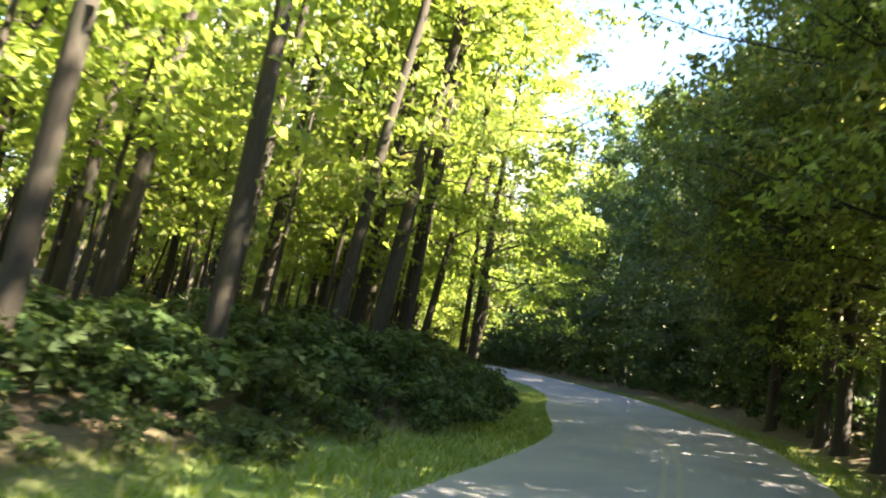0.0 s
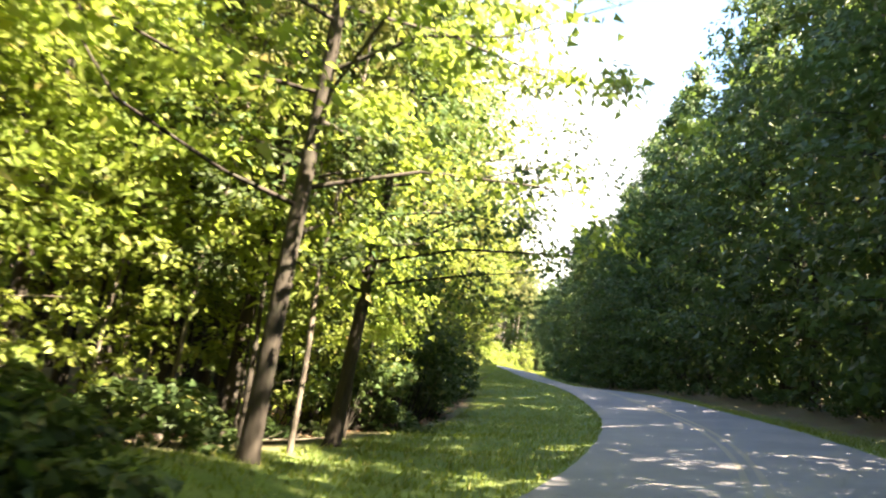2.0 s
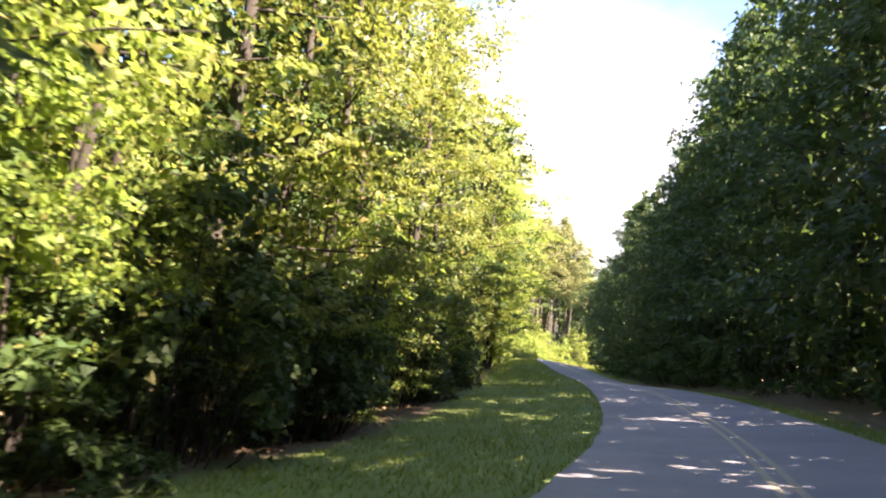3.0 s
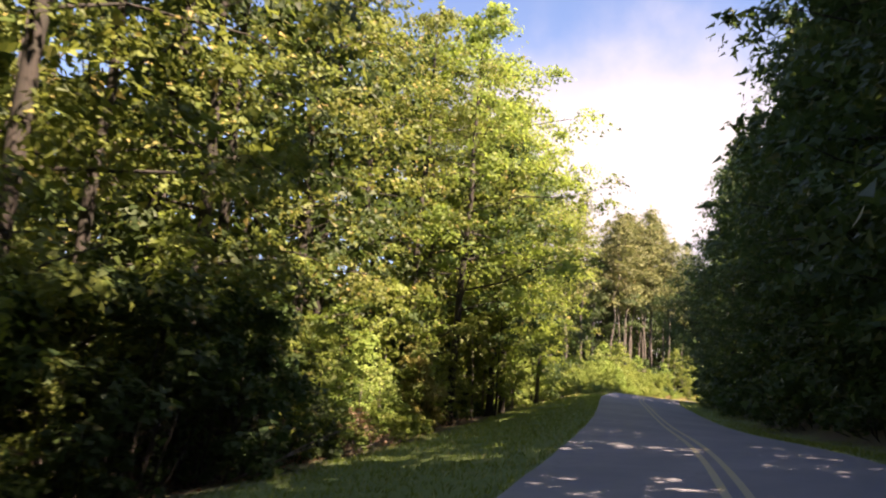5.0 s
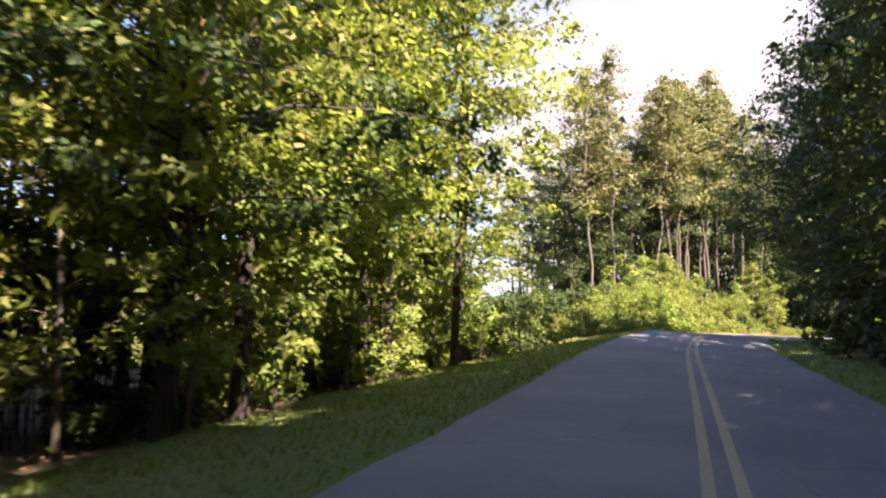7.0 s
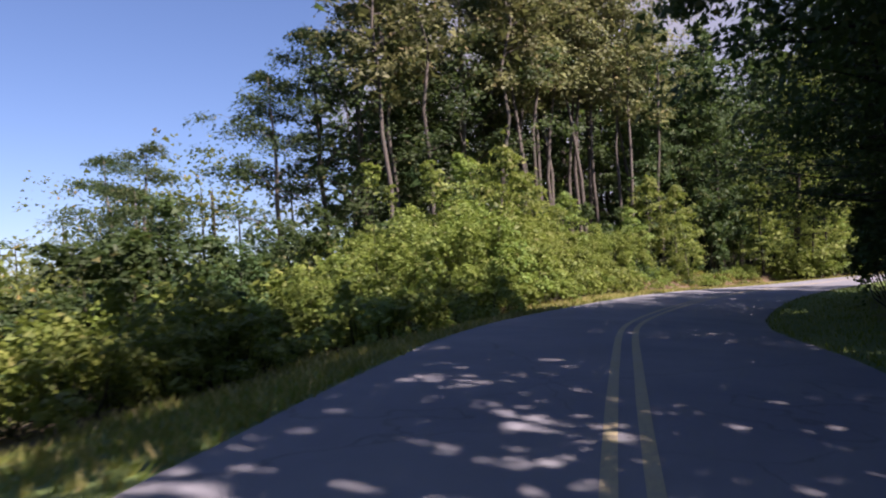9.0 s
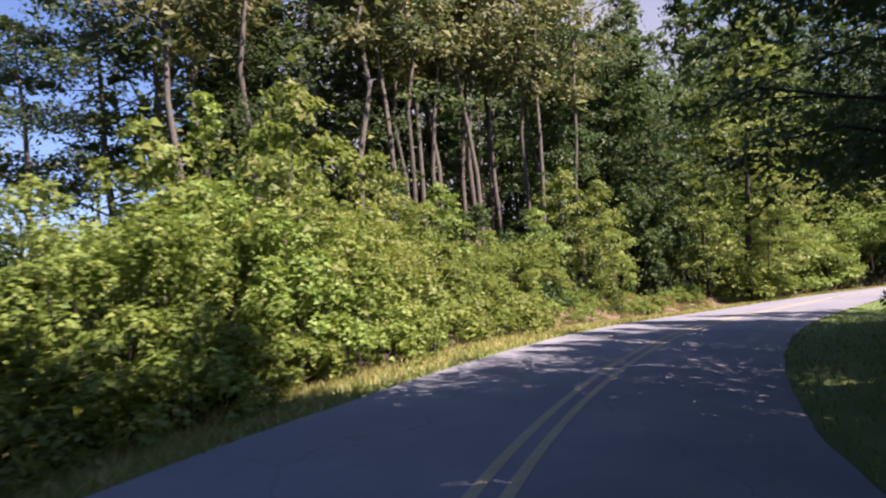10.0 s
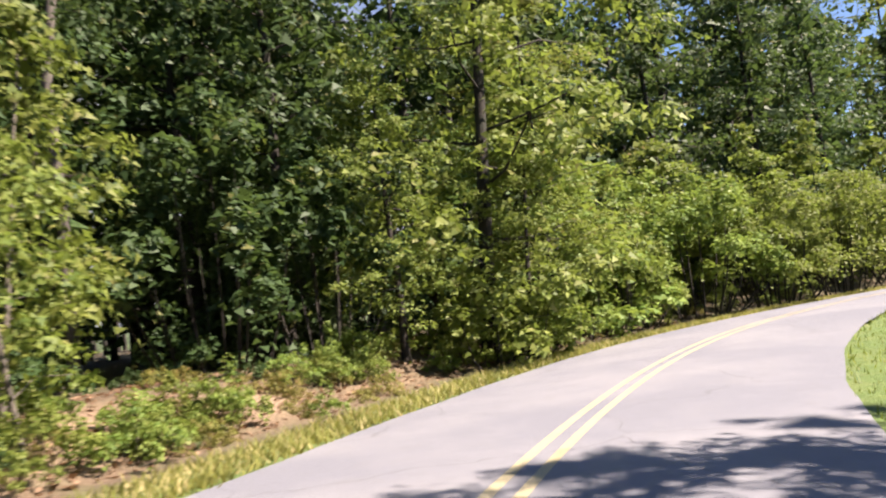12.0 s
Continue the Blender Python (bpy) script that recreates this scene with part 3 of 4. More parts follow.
for k in range(2):
    kind(f"over{k}", plant_tree("tree", tree_meshes(81 + k, 22, 0.2, 0.26, 36, 7.2, 6, 84, 0.27, LEAF_SHADE if k else LEAF_TREE, BARK, 0.8, clump=0.8, rise=0.25, simple=True, inner_blockers=14, inner_size=1.6),
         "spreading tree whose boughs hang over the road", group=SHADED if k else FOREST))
    kind(f"broad{k}", plant_tree("tree", tree_meshes(85 + k, 13, 0.3, 0.2, 34, 6.2, 6, 66, 0.22, LEAF_SHADE, BARK, 0.7, clump=0.9, rise=0.3, simple=True, inner_blockers=18, inner_size=1.5),
         "low spreading tree with shade-darkened boughs reaching the road", group=SHADED))
    kind(f"sap{k}", plant_tree("sapling", tree_meshes(91 + k, 6, 0.12, 0.05, 17, 1.9, 5, 36, 0.19, LEAF_VINE, BARK_PALE, 0.7, 0.06, clump=0.42, flat=0.34, fan=0.3, sides=6, simple=True, inner_size=1.8),
         "young sapling with thin stem and bright green leaves", "sapling", "saplings"))
    kind(f"under{k}", plant_tree("sapling", tree_meshes(95 + k, 8, 0.35, 0.06, 18, 2.6, 3, 30, 0.24, LEAF_SUN, BARK, 1.0, 0.08, flat=0.2, clump=0.75, sides=6, simple=True, inner_blockers=1),
         "slim understorey tree with flat layers of glowing leaves", "sapling", "saplings"))
for k in range(3):
    kind(f"bush{k}", plant_bush("bush", bush_meshes(111 + k, 1.7, 1.8, 12, 10, 0.17, LEAF_VINE, BARK, spiky=0.15),
         "green vine-covered roadside bush with broad leaves", group="bushes along the bend"))
    kind(f"shade{k}", plant_bush("shrub", bush_meshes(121 + k, 1.5, 1.15, 8, 8, 0.19, LEAF_SHADE, BARK),
         "low shrub with shade-darkened leaves under the trees", "shrub", "shrubs of the forest floor"))
for k in range(2):
    kind(f"mound{k}", plant_bush("bush", bush_meshes(141 + k, 3.0, 4.8, 31, 31, 0.155, LEAF_VINE, BARK, spiky=0.25),
         "tall mound of broad-leaved vines over young trees", group="bushes along the bend"))
    kind(f"full{k}", plant_tree("tree", tree_meshes(151 + k, 16, 0.02, 0.2, 26, 4.6, 7, 62, 0.25, LEAF_VINE, BARK, 0.62, clump=0.66, flat=0.4, rise=0.3, fan=0.36, simple=True, inner_blockers=26, inner_size=1.6),
         "full leafy tree in the sun, branched down to the bank", group="trees round the bend"))
    kind(f"thicket{k}", plant_bush("bush", bush_meshes(161 + k, 2.2, 4.4, 19, 13, 0.21, LEAF_SHADE, BARK, spiky=0.2),
         "dense thicket with shade-darkened leaves at the forest edge", group="thickets of the forest edge"))
kind("ochre", plant_bush("bush", bush_meshes(131, 1.3, 3.2, 16, 20, 0.15, LEAF_OCHRE, BARK), "yellowing vine-covered bush at the forest edge", group="yellowing bushes"))
kind("dead", plant_bush("brush_pile", bush_meshes(133, 1.6, 1.5, 14, 4, 0.13, LEAF_DEAD, BARK_PALE), "fallen dead branches with reddish-brown leaves", "dead branches", "dead branches"))
kind("dry", plant_bush("weed", bush_meshes(135, 1.0, 0.8, 14, 8, 0.10, LEAF_OCHRE, BARK_PALE, spiky=0.3), "dry straw-coloured weeds on a low earth bank", "weeds", "dry weeds"))

rnd = random.Random(4)
used = set()


def put(key, tau, d, size=1.0, stretch=1.0, sink=0.05, turn=None, lean=(0.0, 0.0)):
    """A plant of a kind at a station and an offset to the right of the road's middle."""
    p = spot(tau, d)
    own = random.Random(f"{key} {tau:.2f} {d:.2f}")
    m = Matrix.Translation((p.x, p.y, p.z - sink)) @ Euler((lean[0], lean[1], own.uniform(0, 6.28) if turn is None else turn)).to_matrix().to_4x4()
    m = m @ Matrix.Diagonal((size, size, size * stretch, 1))
    src = KINDS[key]
    if key not in used:
        used.add(key)
        src.matrix_basis = m
        return src
    ob = copy_thing(src, Matrix())
    ob.matrix_basis = m
    return ob


def pick(stem, n):
    return f"{stem}{rnd.randrange(n)}" if n else stem


def row(keys, t0, t1, step, d0, d1, s0, s1, stretch=(0.9, 1.15)):
    """Plants at uneven steps (seconds of the road's station) between two offsets."""
    rnd.seed(f"{t0} {d0} {keys[0][0]}")
    t = t0
    while t < t1:
        put(pick(*rnd.choice(keys)), t, rnd.uniform(d0, d1), rnd.uniform(s0, s1), rnd.uniform(*stretch))
        t += step * rnd.uniform(0.7, 1.3)


def put_at(key, x, y, tall, girth=1.0, turn=None):
    """A plant at a place in the plan, so many metres high."""
    base = {"bush": 1.9, "shade": 1.2, "mound": 5.0, "sap": 6.0, "under": 8.0, "edge": 20.0, "lit": 19.0, "dark": 23.0, "thin": 27.0, "tall": 24.0, "pole": 23.0, "broad": 13.0, "airy": 16.0, "over": 22.0, "full": 16.0, "thicket": 4.4}[key.rstrip("0123456789")]
    tau, d, _ = road_coords(x, y)
    z = float(height([x], [y])[0])
    size = tall / base * girth
    own = random.Random(f"{key} {x} {y}")
    m = Matrix.Translation((x, y, z - 0.05)) @ Euler((0, 0, own.uniform(0, 6.28) if turn is None else turn)).to_matrix().to_4x4()
    src = KINDS[key]
    ob = src if key not in used else copy_thing(src, Matrix())
    used.add(key)
    ob.matrix_basis = m @ Matrix.Diagonal((size, size, tall / base, 1))
    return ob


# left: open forest on the low bank, seen through its trunks
for x, y, tall, girth in ((-7.4, 8.1, 24, 1.5), (-9.6, -3.8, 22, 1.1), (-9.2, -1.8, 23, 1.0), (-9.7, -5.2, 21, 0.8), (-10.9, -7.3, 22, 1.2), (-12.2, -9.0, 23, 0.9),
                          (-10.3, 0.3, 22, 0.9), (-6.2, 20.5, 24, 1.3), (-8.2, 24.0, 22, 0.9), (-8.8, 4.2, 21, 0.7), (-6.8, 12.5, 22, 0.8), (-5.4, 16.5, 20, 0.6),
                          (-14.5, -14, 24, 0.9), (-16.5, -18, 22, 0.8), (-17, -11, 23, 1.0), (-9.9, 12.5, 22, 1.0), (-8.9, 17.2, 23, 0.9)):
    put_at(pick("pole", 3), x, y, tall, girth)
row([("pole", 3)], -1.0, 2.6, 0.2, -9.5, -13.0, 0.45, 0.8, (1.2, 1.7))
row([("pole", 3)], -1.5, 0.6, 0.3, -11.5, -14.0, 0.85, 1.15)
row([("pole", 3)], -1.5, 3.4, 0.24, -14.5, -19, 0.7, 1.0)
row([("pole", 3), ("thin", 3)], -1.5, 3.6, 0.36, -19, -28, 0.7, 1.0)
row([("under", 2)], -0.5, 3.4, 0.085, -13, -24, 0.6, 1.3)
row([("under", 2)], -0.2, 2.5, 0.12, -8.8, -12.5, 0.7, 1.35)
row([("lit", 3)], -0.5, 4.0, 0.44, -20, -32, 0.8, 1.05)
row([("shade", 3)], -0.6, 1.2, 0.08, -5.3, -6.4, 0.35, 0.65)
row([("shade", 3)], -0.3, 1.1, 0.05, -6.0, -9.0, 0.7, 1.1)
row([("shade", 3)], 1.1, 2.35, 0.045, -5.6, -7.2, 0.7, 1.05, (1.0, 1.4))
row([("shade", 3)], -1.0, 2.45, 0.07, -6.4, -8.4, 0.7, 1.1)
row([("shade", 3)], 5.3, 6.3, 0.1, -10.4, -14, 0.8, 1.2)
row([("shade", 3)], -0.2, 1.2, 0.08, -7.6, -11.5, 0.7, 1.1)
row([("shade", 3)], -1.0, 2.4, 0.15, -8.2, -10.8, 0.7, 1.2)
row([("shade", 3), ("under", 2)], 2.5, 3.9, 0.07, -9.2, -14, 0.6, 1.1)
put_at("thin0", -2.3, 14.5, 13, 0.8)
put_at("thin1", -3.4, 16.8, 12, 0.8)
put_at("thin2", -4.6, 14.0, 13, 0.7)
put("lit1", 3.45, -11.5, 1.0, 1.0)
put("over2", 2.2, -7.2, 0.9, 1.0, turn=0.4)
put("over2", 1.75, -8.2, 0.9, 1.0, turn=2.9)
row([("under", 2), ("sap", 2)], 2.0, 3.1, 0.08, -9.0, -12.5, 0.7, 1.2)
put("lit1", 1.7, -10.2, 1.05, 1.05, turn=2.2)
put("over1", 0.9, 7.0, 0.8, 1.0, turn=1.2)
put("over0", 1.15, 5.4, 0.9, 1.0, turn=4.2)
put("over0", 1.42, 5.2, 1.0, 1.0, turn=3.0)
put("over3", 0.92, 5.4, 1.0, 1.0, turn=1.1)
put("over0", 1.6, 5.2, 0.9, 1.0, turn=0.7)
put("over3", 2.05, -6.6, 0.95, 1.0, turn=4.4)
put("lit0", 1.3, -9.0, 1.0, 1.0, turn=1.9)
put("over1", 2.1, 6.6, 0.85, 1.0, turn=3.1)
put("broad1", 3.05, -8.4, 0.85, 1.0, turn=3.6)
put("over1", 2.95, -10.4, 0.66, 1.0, turn=5.0)
put("over3", 2.72, -7.4, 0.85, 1.0, turn=1.6)
put("over0", 2.45, 6.2, 0.7, 1.0, turn=5.1)
put("over1", 2.9, 6.8, 0.72, 1.0, turn=2.1)
put("broad0", 1.35, 5.4, 1.05, 1.2)
put("broad1", 1.7, 5.2, 1.0, 1.2)
put("broad0", 2.05, 5.3, 1.0, 1.2, turn=2.0)
row([("thicket", 2)], 3.3, 4.6, 0.11, -10.9, -12.4, 0.75, 1.25, (0.9, 1.3))
row([("thicket", 2)], 4.6, 6.2, 0.14, -11.2, -13.4, 0.7, 1.35, (0.9, 1.3))
row([("thicket", 2)], 6.2, 7.9, 0.14, -13.0, -14.4, 0.7, 1.35, (0.9, 1.3))
row([("sap", 2), ("bush", 3), ("bush", 3)], 6.25, 7.3, 0.07, -10.6, -12.0, 0.45, 0.8)
row([("thicket", 2)], 5.0, 8.0, 0.22, -14, -17, 1.0, 1.6, (0.9, 1.3))
# left: leafy forest edge behind the mown strip
row([("pole", 3)], 2.9, 3.9, 0.15, -10.5, -13.5, 0.6, 0.95)
row([("edge", 3)], 3.3, 4.2, 0.24, -14.5, -17, 0.9, 1.2)
row([("edge", 3)], 4.2, 7.9, 0.24, -12.8, -15, 1.0, 1.35)
row([("lit", 3)], 7.9, 8.7, 0.25, -12.0, -14, 1.2, 1.45)
row([("shade", 3)], 6.9, 9.0, 0.09, -10.4, -15, 0.5, 1.1)
row([("dark", 3)], 3.4, 8.0, 0.24, -15, -18.5, 0.85, 1.1)
row([("sap", 2), ("under", 2)], 2.5, 8.7, 0.28, -10.6, -12.8, 0.5, 1.1)
row([("shade", 3), ("shade", 3), ("bush", 3)], 2.4, 8.7, 0.17, -10.2, -12.2, 0.4, 0.9)
row([("bush", 3), ("bush", 3), ("sap", 2)], 7.85, 8.7, 0.045, -9.5, -11.2, 0.6, 1.05)
put("lit0", 8.3, -9.2, 1.4, 1.0, turn=1.0)
put("over0", 8.5, -9.8, 1.05, 1.0, turn=1.5)
put("lit1", 8.7, -9.0, 1.2, 1.0, turn=2.5)
put("edge2", 7.85, -11.6, 1.15, 1.0, turn=3.0)
put("over3", 7.4, -11.0, 1.2, 1.0, turn=2.4)
put("over1", 7.72, -9.6, 0.85, 1.0, turn=0.6)
for tau, d, size in ((8.45, -11.6, 1.1), (8.62, -12.2, 1.2), (8.3, -13.5, 1.25), (8.7, -10.6, 1.05), (8.75, -14, 1.2), (8.6, -16.5, 1.1), (8.85, -17.5, 1.0)):
    put(pick("lit", 3), tau, d, size)
row([("sap", 2), ("bush", 3)], 8.3, 8.95, 0.06, -9.4, -12.5, 0.5, 1.0)
row([("sap", 2), ("sap", 2), ("under", 2)], 7.6, 8.8, 0.06, -9.0, -11.5, 0.8, 1.4)
for x, y, tall in ((3.6, 98.4, 24), (2.6, 99.4, 22), (-2.6, 97, 20), (-1.6, 97.8, 19), (-3.5, 96.4, 20), (-2.9, 99.8, 18), (5.0, 103, 17), (4.2, 91, 22)):
    put_at(pick("pole", 3), x, y, tall, 1.0)
put("ochre", 6.95, -10.7, 1.15, 1.1)
put("ochre", 7.05, -11.2, 0.9, 1.1)
put("dead", 6.38, -10.6, 1.0)
put("dead", 6.58, -11.8, 1.1)
put("sap0", 6.65, -10.9, 0.55)
put("bush1", 6.72, -10.5, 0.9)
put("bush0", 6.9, -10.8, 0.8)
put("sap1", 7.4, -10.4, 0.6)
put("dead", 7.35, -11.4, 0.8)
# right: the dark wall of trees
row([("lit", 3), ("edge", 3)], -1.5, 1.2, 0.24, 8.0, 9.2, 0.95, 1.2)
row([("lit", 3), ("edge", 3)], 1.2, 2.3, 0.2, 6.2, 7.4, 0.75, 0.9)
for tau, d, size, turn in ((0.75, 6.4, 1.05, 0.3), (1.85, 5.9, 1.0, 4.0)):
    put("over0", tau, d, size, 1.0, turn=turn)
put("over2", 1.3, 6.0, 1.1, 1.0, turn=2.2)
row([("pole", 3)], 0.2, 1.6, 0.2, 7.0, 8.4, 0.7, 0.9)
row([("bush", 3)], 0.2, 1.3, 0.09, 5.4, 6.6, 0.4, 0.7)
row([("dark", 3)], 2.35, 2.9, 0.16, 6.8, 7.8, 0.68, 0.76)
for tau, d, size in ((1.95, 7.5, 0.8), (2.15, 7.2, 0.8), (2.3, 7.6, 0.8)):
    put(pick("dark", 3), tau, d, size)
row([("dark", 3)], 2.9, 3.4, 0.16, 7.6, 8.8, 0.82, 0.92)
row([("dark", 3)], 3.4, 4.2, 0.18, 7.6, 8.8, 1.12, 1.22)
row([("dark", 3)], 4.2, 4.8, 0.2, 7.8, 9.0, 1.16, 1.26)
row([("dark", 3)], 4.8, 5.5, 0.18, 7.8, 9.0, 1.24, 1.34)
row([("dark", 3)], 5.5, 6.3, 0.2, 7.6, 8.8, 0.98, 1.04)
row([("dark", 3)], 6.3, 7.0, 0.19, 7.8, 9.0, 1.15, 1.25)
row([("dark", 3)], 7.0, 7.8, 0.17, 7.4, 8.8, 0.94, 1.02)
row([("dark", 3)], 6.4, 8.4, 0.2, 9.8, 11.4, 0.95, 1.08)
row([("dark", 3)], 7.8, 9.0, 0.18, 7.2, 8.4, 0.74, 0.86)
row([("dark", 3)], 9.0, 9.8, 0.16, 7.2, 8.6, 0.86, 0.96)
row([("pole", 3), ("tall", 3)], -1.5, 0.9, 0.65, 12, 16, 0.9, 1.1)
row([("pole", 3), ("edge", 3)], 0.9, 2.6, 0.45, 11, 14, 0.7, 0.9)
row([("dark", 3)], 2.6, 3.4, 0.45, 11, 14, 0.8, 0.95)
row([("dark", 3)], 3.4, 5.4, 0.4, 12, 15, 1.1, 1.3)
row([("dark", 3)], 5.4, 6.4, 0.3, 11.5, 14, 0.9, 1.0)
row([("dark", 3)], 6.4, 8.6, 0.26, 11.5, 14, 1.05, 1.18)
row([("shade", 3)], -1.0, 9.6, 0.2, 5.9, 6.8, 0.8, 1.3)
row([("shade", 3)], -1.0, 9.8, 0.28, 7.2, 8.6, 1.8, 2.6, (1.1, 1.6))
for tau, d, size in ((9.75, 7.6, 1.25), (10.05, 7.2, 1.25), (10.35, 7.4, 1.2), (10.6, 7.8, 0.92), (10.85, 7.3, 0.95), (11.2, 7.6, 1.0), (11.55, 7.8, 0.88), (11.85, 8.4, 0.76)):
    put(pick("broad", 2), tau, d, size, 1.0 if tau < 10.7 else 0.85)
for tau, d, size in ((12.15, 9.6, 0.54), (12.4, 10.0, 0.56), (12.62, 10.6, 0.5)):
    put(pick("dark", 3), tau, d, size)
row([("dark", 3)], 9.4, 10.4, 0.2, 10.5, 13.0, 0.85, 0.95)
row([("dark", 3)], 10.2, 10.55, 0.16, 11.0, 13.0, 0.78, 0.86)
row([("dark", 3)], 10.55, 10.9, 0.16, 11.0, 13.0, 0.6, 0.68)
row([("thicket", 2)], 9.6, 12.1, 0.14, 7.4, 8.6, 0.8, 1.2)
row([("dark", 3)], 10.9, 12.0, 0.3, 12.0, 14.5, 0.4, 0.5)
row([("dark", 3)], 11.1, 12.1, 0.13, 9.0, 10.2, 0.5, 0.58)
row([("shade", 3)], 8.6, 12.0, 0.22, 8.4, 10.5, 0.6, 1.1)
# left: bushes on the slope and round the bend
row([("bush", 3)], 10.2, 10.9, 0.085, -8.4, -10.5, 0.8, 1.3)
row([("bush", 3), ("bush", 3), ("shade", 3)], 8.7, 10.2, 0.085, -8.0, -10.5, 0.8, 1.3)
row([("bush", 3)], 10.2, 11.0, 0.09, -10.5, -15, 1.0, 1.9)
row([("bush", 3)], 8.7, 10.2, 0.2, -10.5, -15, 1.0, 1.9)
row([("thicket", 2)], 8.9, 10.2, 0.14, -10.0, -15, 0.7, 1.1, (0.8, 1.0))
row([("bush", 3)], 10.1, 11.9, 0.08, -5.2, -6.3, 0.6, 1.0)
row([("bush", 3)], 9.6, 11.3, 0.085, -6.4, -8.4, 0.6, 1.0)
row([("dry", 0), ("bush", 3)], 10.9, 14.5, 0.06, -5.4, -7.6, 0.3, 0.6)
row([("dry", 0), ("dry", 0), ("bush", 3), ("dead", 0)], 11.6, 13.2, 0.04, -5.2, -8.4, 0.25, 0.5)
row([("dry", 0), ("dry", 0), ("bush", 3)], 12.3, 13.0, 0.03, -5.0, -7.4, 0.25, 0.45)
row([("bush", 3), ("shade", 3)], 11.3, 12.4, 0.10, -7.6, -10.5, 0.7, 1.2)
row([("bush", 3), ("shade", 3)], 12.2, 13.0, 0.07, -5.6, -9, 0.25, 0.5)
row([("shade", 3)], 12.7, 13.6, 0.1, -9.5, -14, 0.8, 1.3)
row([("bush", 3), ("shade", 3)], 13.5, 15.0, 0.10, -7.6, -10.5, 0.7, 1.2)
for x, y, tall in ((1.5, 134, 3.2), (3.5, 139, 3.4), (5.5, 143, 4.4), (6.5, 147, 5.4), (9, 153, 5.4), (-2, 131, 3.6), (0, 138, 4.2), (6.4, 130.5, 2.6),
                   (7.4, 134, 4.2), (8.4, 138, 4.6), (9.3, 141.4, 5.0), (10.2, 144.6, 4.8), (11, 148, 4.6), (12.0, 151.2, 4.4), (13.6, 154.6, 3.6),
                   (15.2, 157.6, 3.6), (16.8, 160, 3.4), (41, 178.2, 6.2), (44.9, 178.6, 5.8), (49.2, 179.6, 6.0), (54, 180.2, 6.0), (37, 176.6, 4.2)):
    put_at(pick("mound", 2), x, y, tall, 1.0)
for x, y, tall in ((2, 134, 4.5), (4, 137, 5), (1, 139, 5.5), (-3, 136, 5.5), (3, 142, 5.5), (0, 145, 6.5), (-5, 141, 7), (-8, 146, 8), (5, 146, 5.5), (4, 131, 3.5), (-1, 130, 4.5),
                   (-12, 150, 9), (-4, 149, 8), (8, 156, 6), (11, 159, 6), (14, 163, 6), (23.5, 170.5, 6.5), (26, 171.5, 5.5), (17, 165.5, 5)):
    put_at(pick("thicket", 2), x, y, tall, 0.9)
for x, y, tall in ((12.1, 151.4, 5.9), (12.9, 153.4, 5.0), (10, 142.4, 6.4), (8.4, 140.5, 5.6), (9.4, 147.5, 6.4), (17.2, 160.8, 4.4), (19.1, 165.2, 6.9), (20.6, 164.6, 6.2), (21.2, 163.2, 4.6), (4.8, 142, 4.2), (2.2, 138, 3.6)):
    put_at(pick("sap", 2), x, y, tall * 1.08, 0.95)
for x, y, tall in ((11, 166, 27), (12.5, 168, 30), (13.6, 169.2, 29), (14.4, 168.6, 31), (16, 170, 28), (17.5, 169, 26), (18.6, 171, 29), (10, 170, 28), (20.5, 170, 25), (15.2, 172, 31)):
    put_at(pick("thin", 3), x, y, tall, 1.0)
put_at("full0", 30.6, 172.6, 18.0, 1.05)
put_at("full1", 33.6, 175.4, 11.0, 1.2)
put_at("full1", 28.0, 171.6, 8.0, 1.1)
put_at("full0", 31.4, 171.6, 6.5, 1.2)
put_at("dark1", 25.2, 172.5, 17.0, 1.0)
put_at("over1", 22.6, 174.5, 19.0, 0.9)
put_at("edge0", 33.5, 174.5, 12, 1.2)
for x, y, tall in ((20, 171, 15), (23, 173.5, 17), (26, 176, 16), (19, 175, 18), (24, 178, 18), (27, 180, 23), (32, 183, 24), (37, 186.5, 23), (42, 189, 24), (22, 182, 25), (46, 190, 26), (50, 192, 26), (55, 192, 25), (34, 184, 25), (40, 185.5, 22), (60, 191, 25), (45, 185, 19), (52, 187, 19), (57, 187, 18)):
    put_at(pick("dark", 3), x, y, tall, 1.0)
for x, y, tall in ((30.5, 171.2, 2.8), (31.5, 172.8, 2.4)):
    put_at(pick("bush", 3), x, y, tall, 1.0)
for x, y, tall in ((36.5, 178.6, 5.5), (40, 181, 6.5), (44, 183.5, 7.5), (48, 184.5, 7.0), (53, 185, 7.5), (58, 184.5, 7), (33.5, 176, 5.0)):
    put_at(pick("sap", 2), x, y, tall, 1.5)
    put_at(pick("bush", 3), x + 0.5, y - 1.2, tall * 0.55, 1.2)


def open_sky(x, y):
    """Whether a place lies on the open slope left of the bend, where no tall tree stands."""
    return y > 104 and x < (6 if y < 119 else 13.8 - (y - 119) * 0.335)


def wood(keys, t0, t1, count, d0, d1, s0, s1):
    """Trees strewn over a stretch of forest, but for the open slope."""
    rnd.seed(f"{t0} {d0} {keys[0][0]}")
    for _ in range(count):
        t, d = rnd.uniform(t0, t1), rnd.uniform(d0, d1)
        p = spot(t, d)
        if not open_sky(p.x, p.y):
            put(pick(*rnd.choice(keys)), t, d, rnd.uniform(s0, s1), rnd.uniform(0.9, 1.1))


wood([("thin", 3)], 11.5, 12.5, 18, -26, -14, 0.85, 1.15)
wood([("dark", 3)], 11.4, 13.4, 12, -27, -20, 0.6, 0.95)
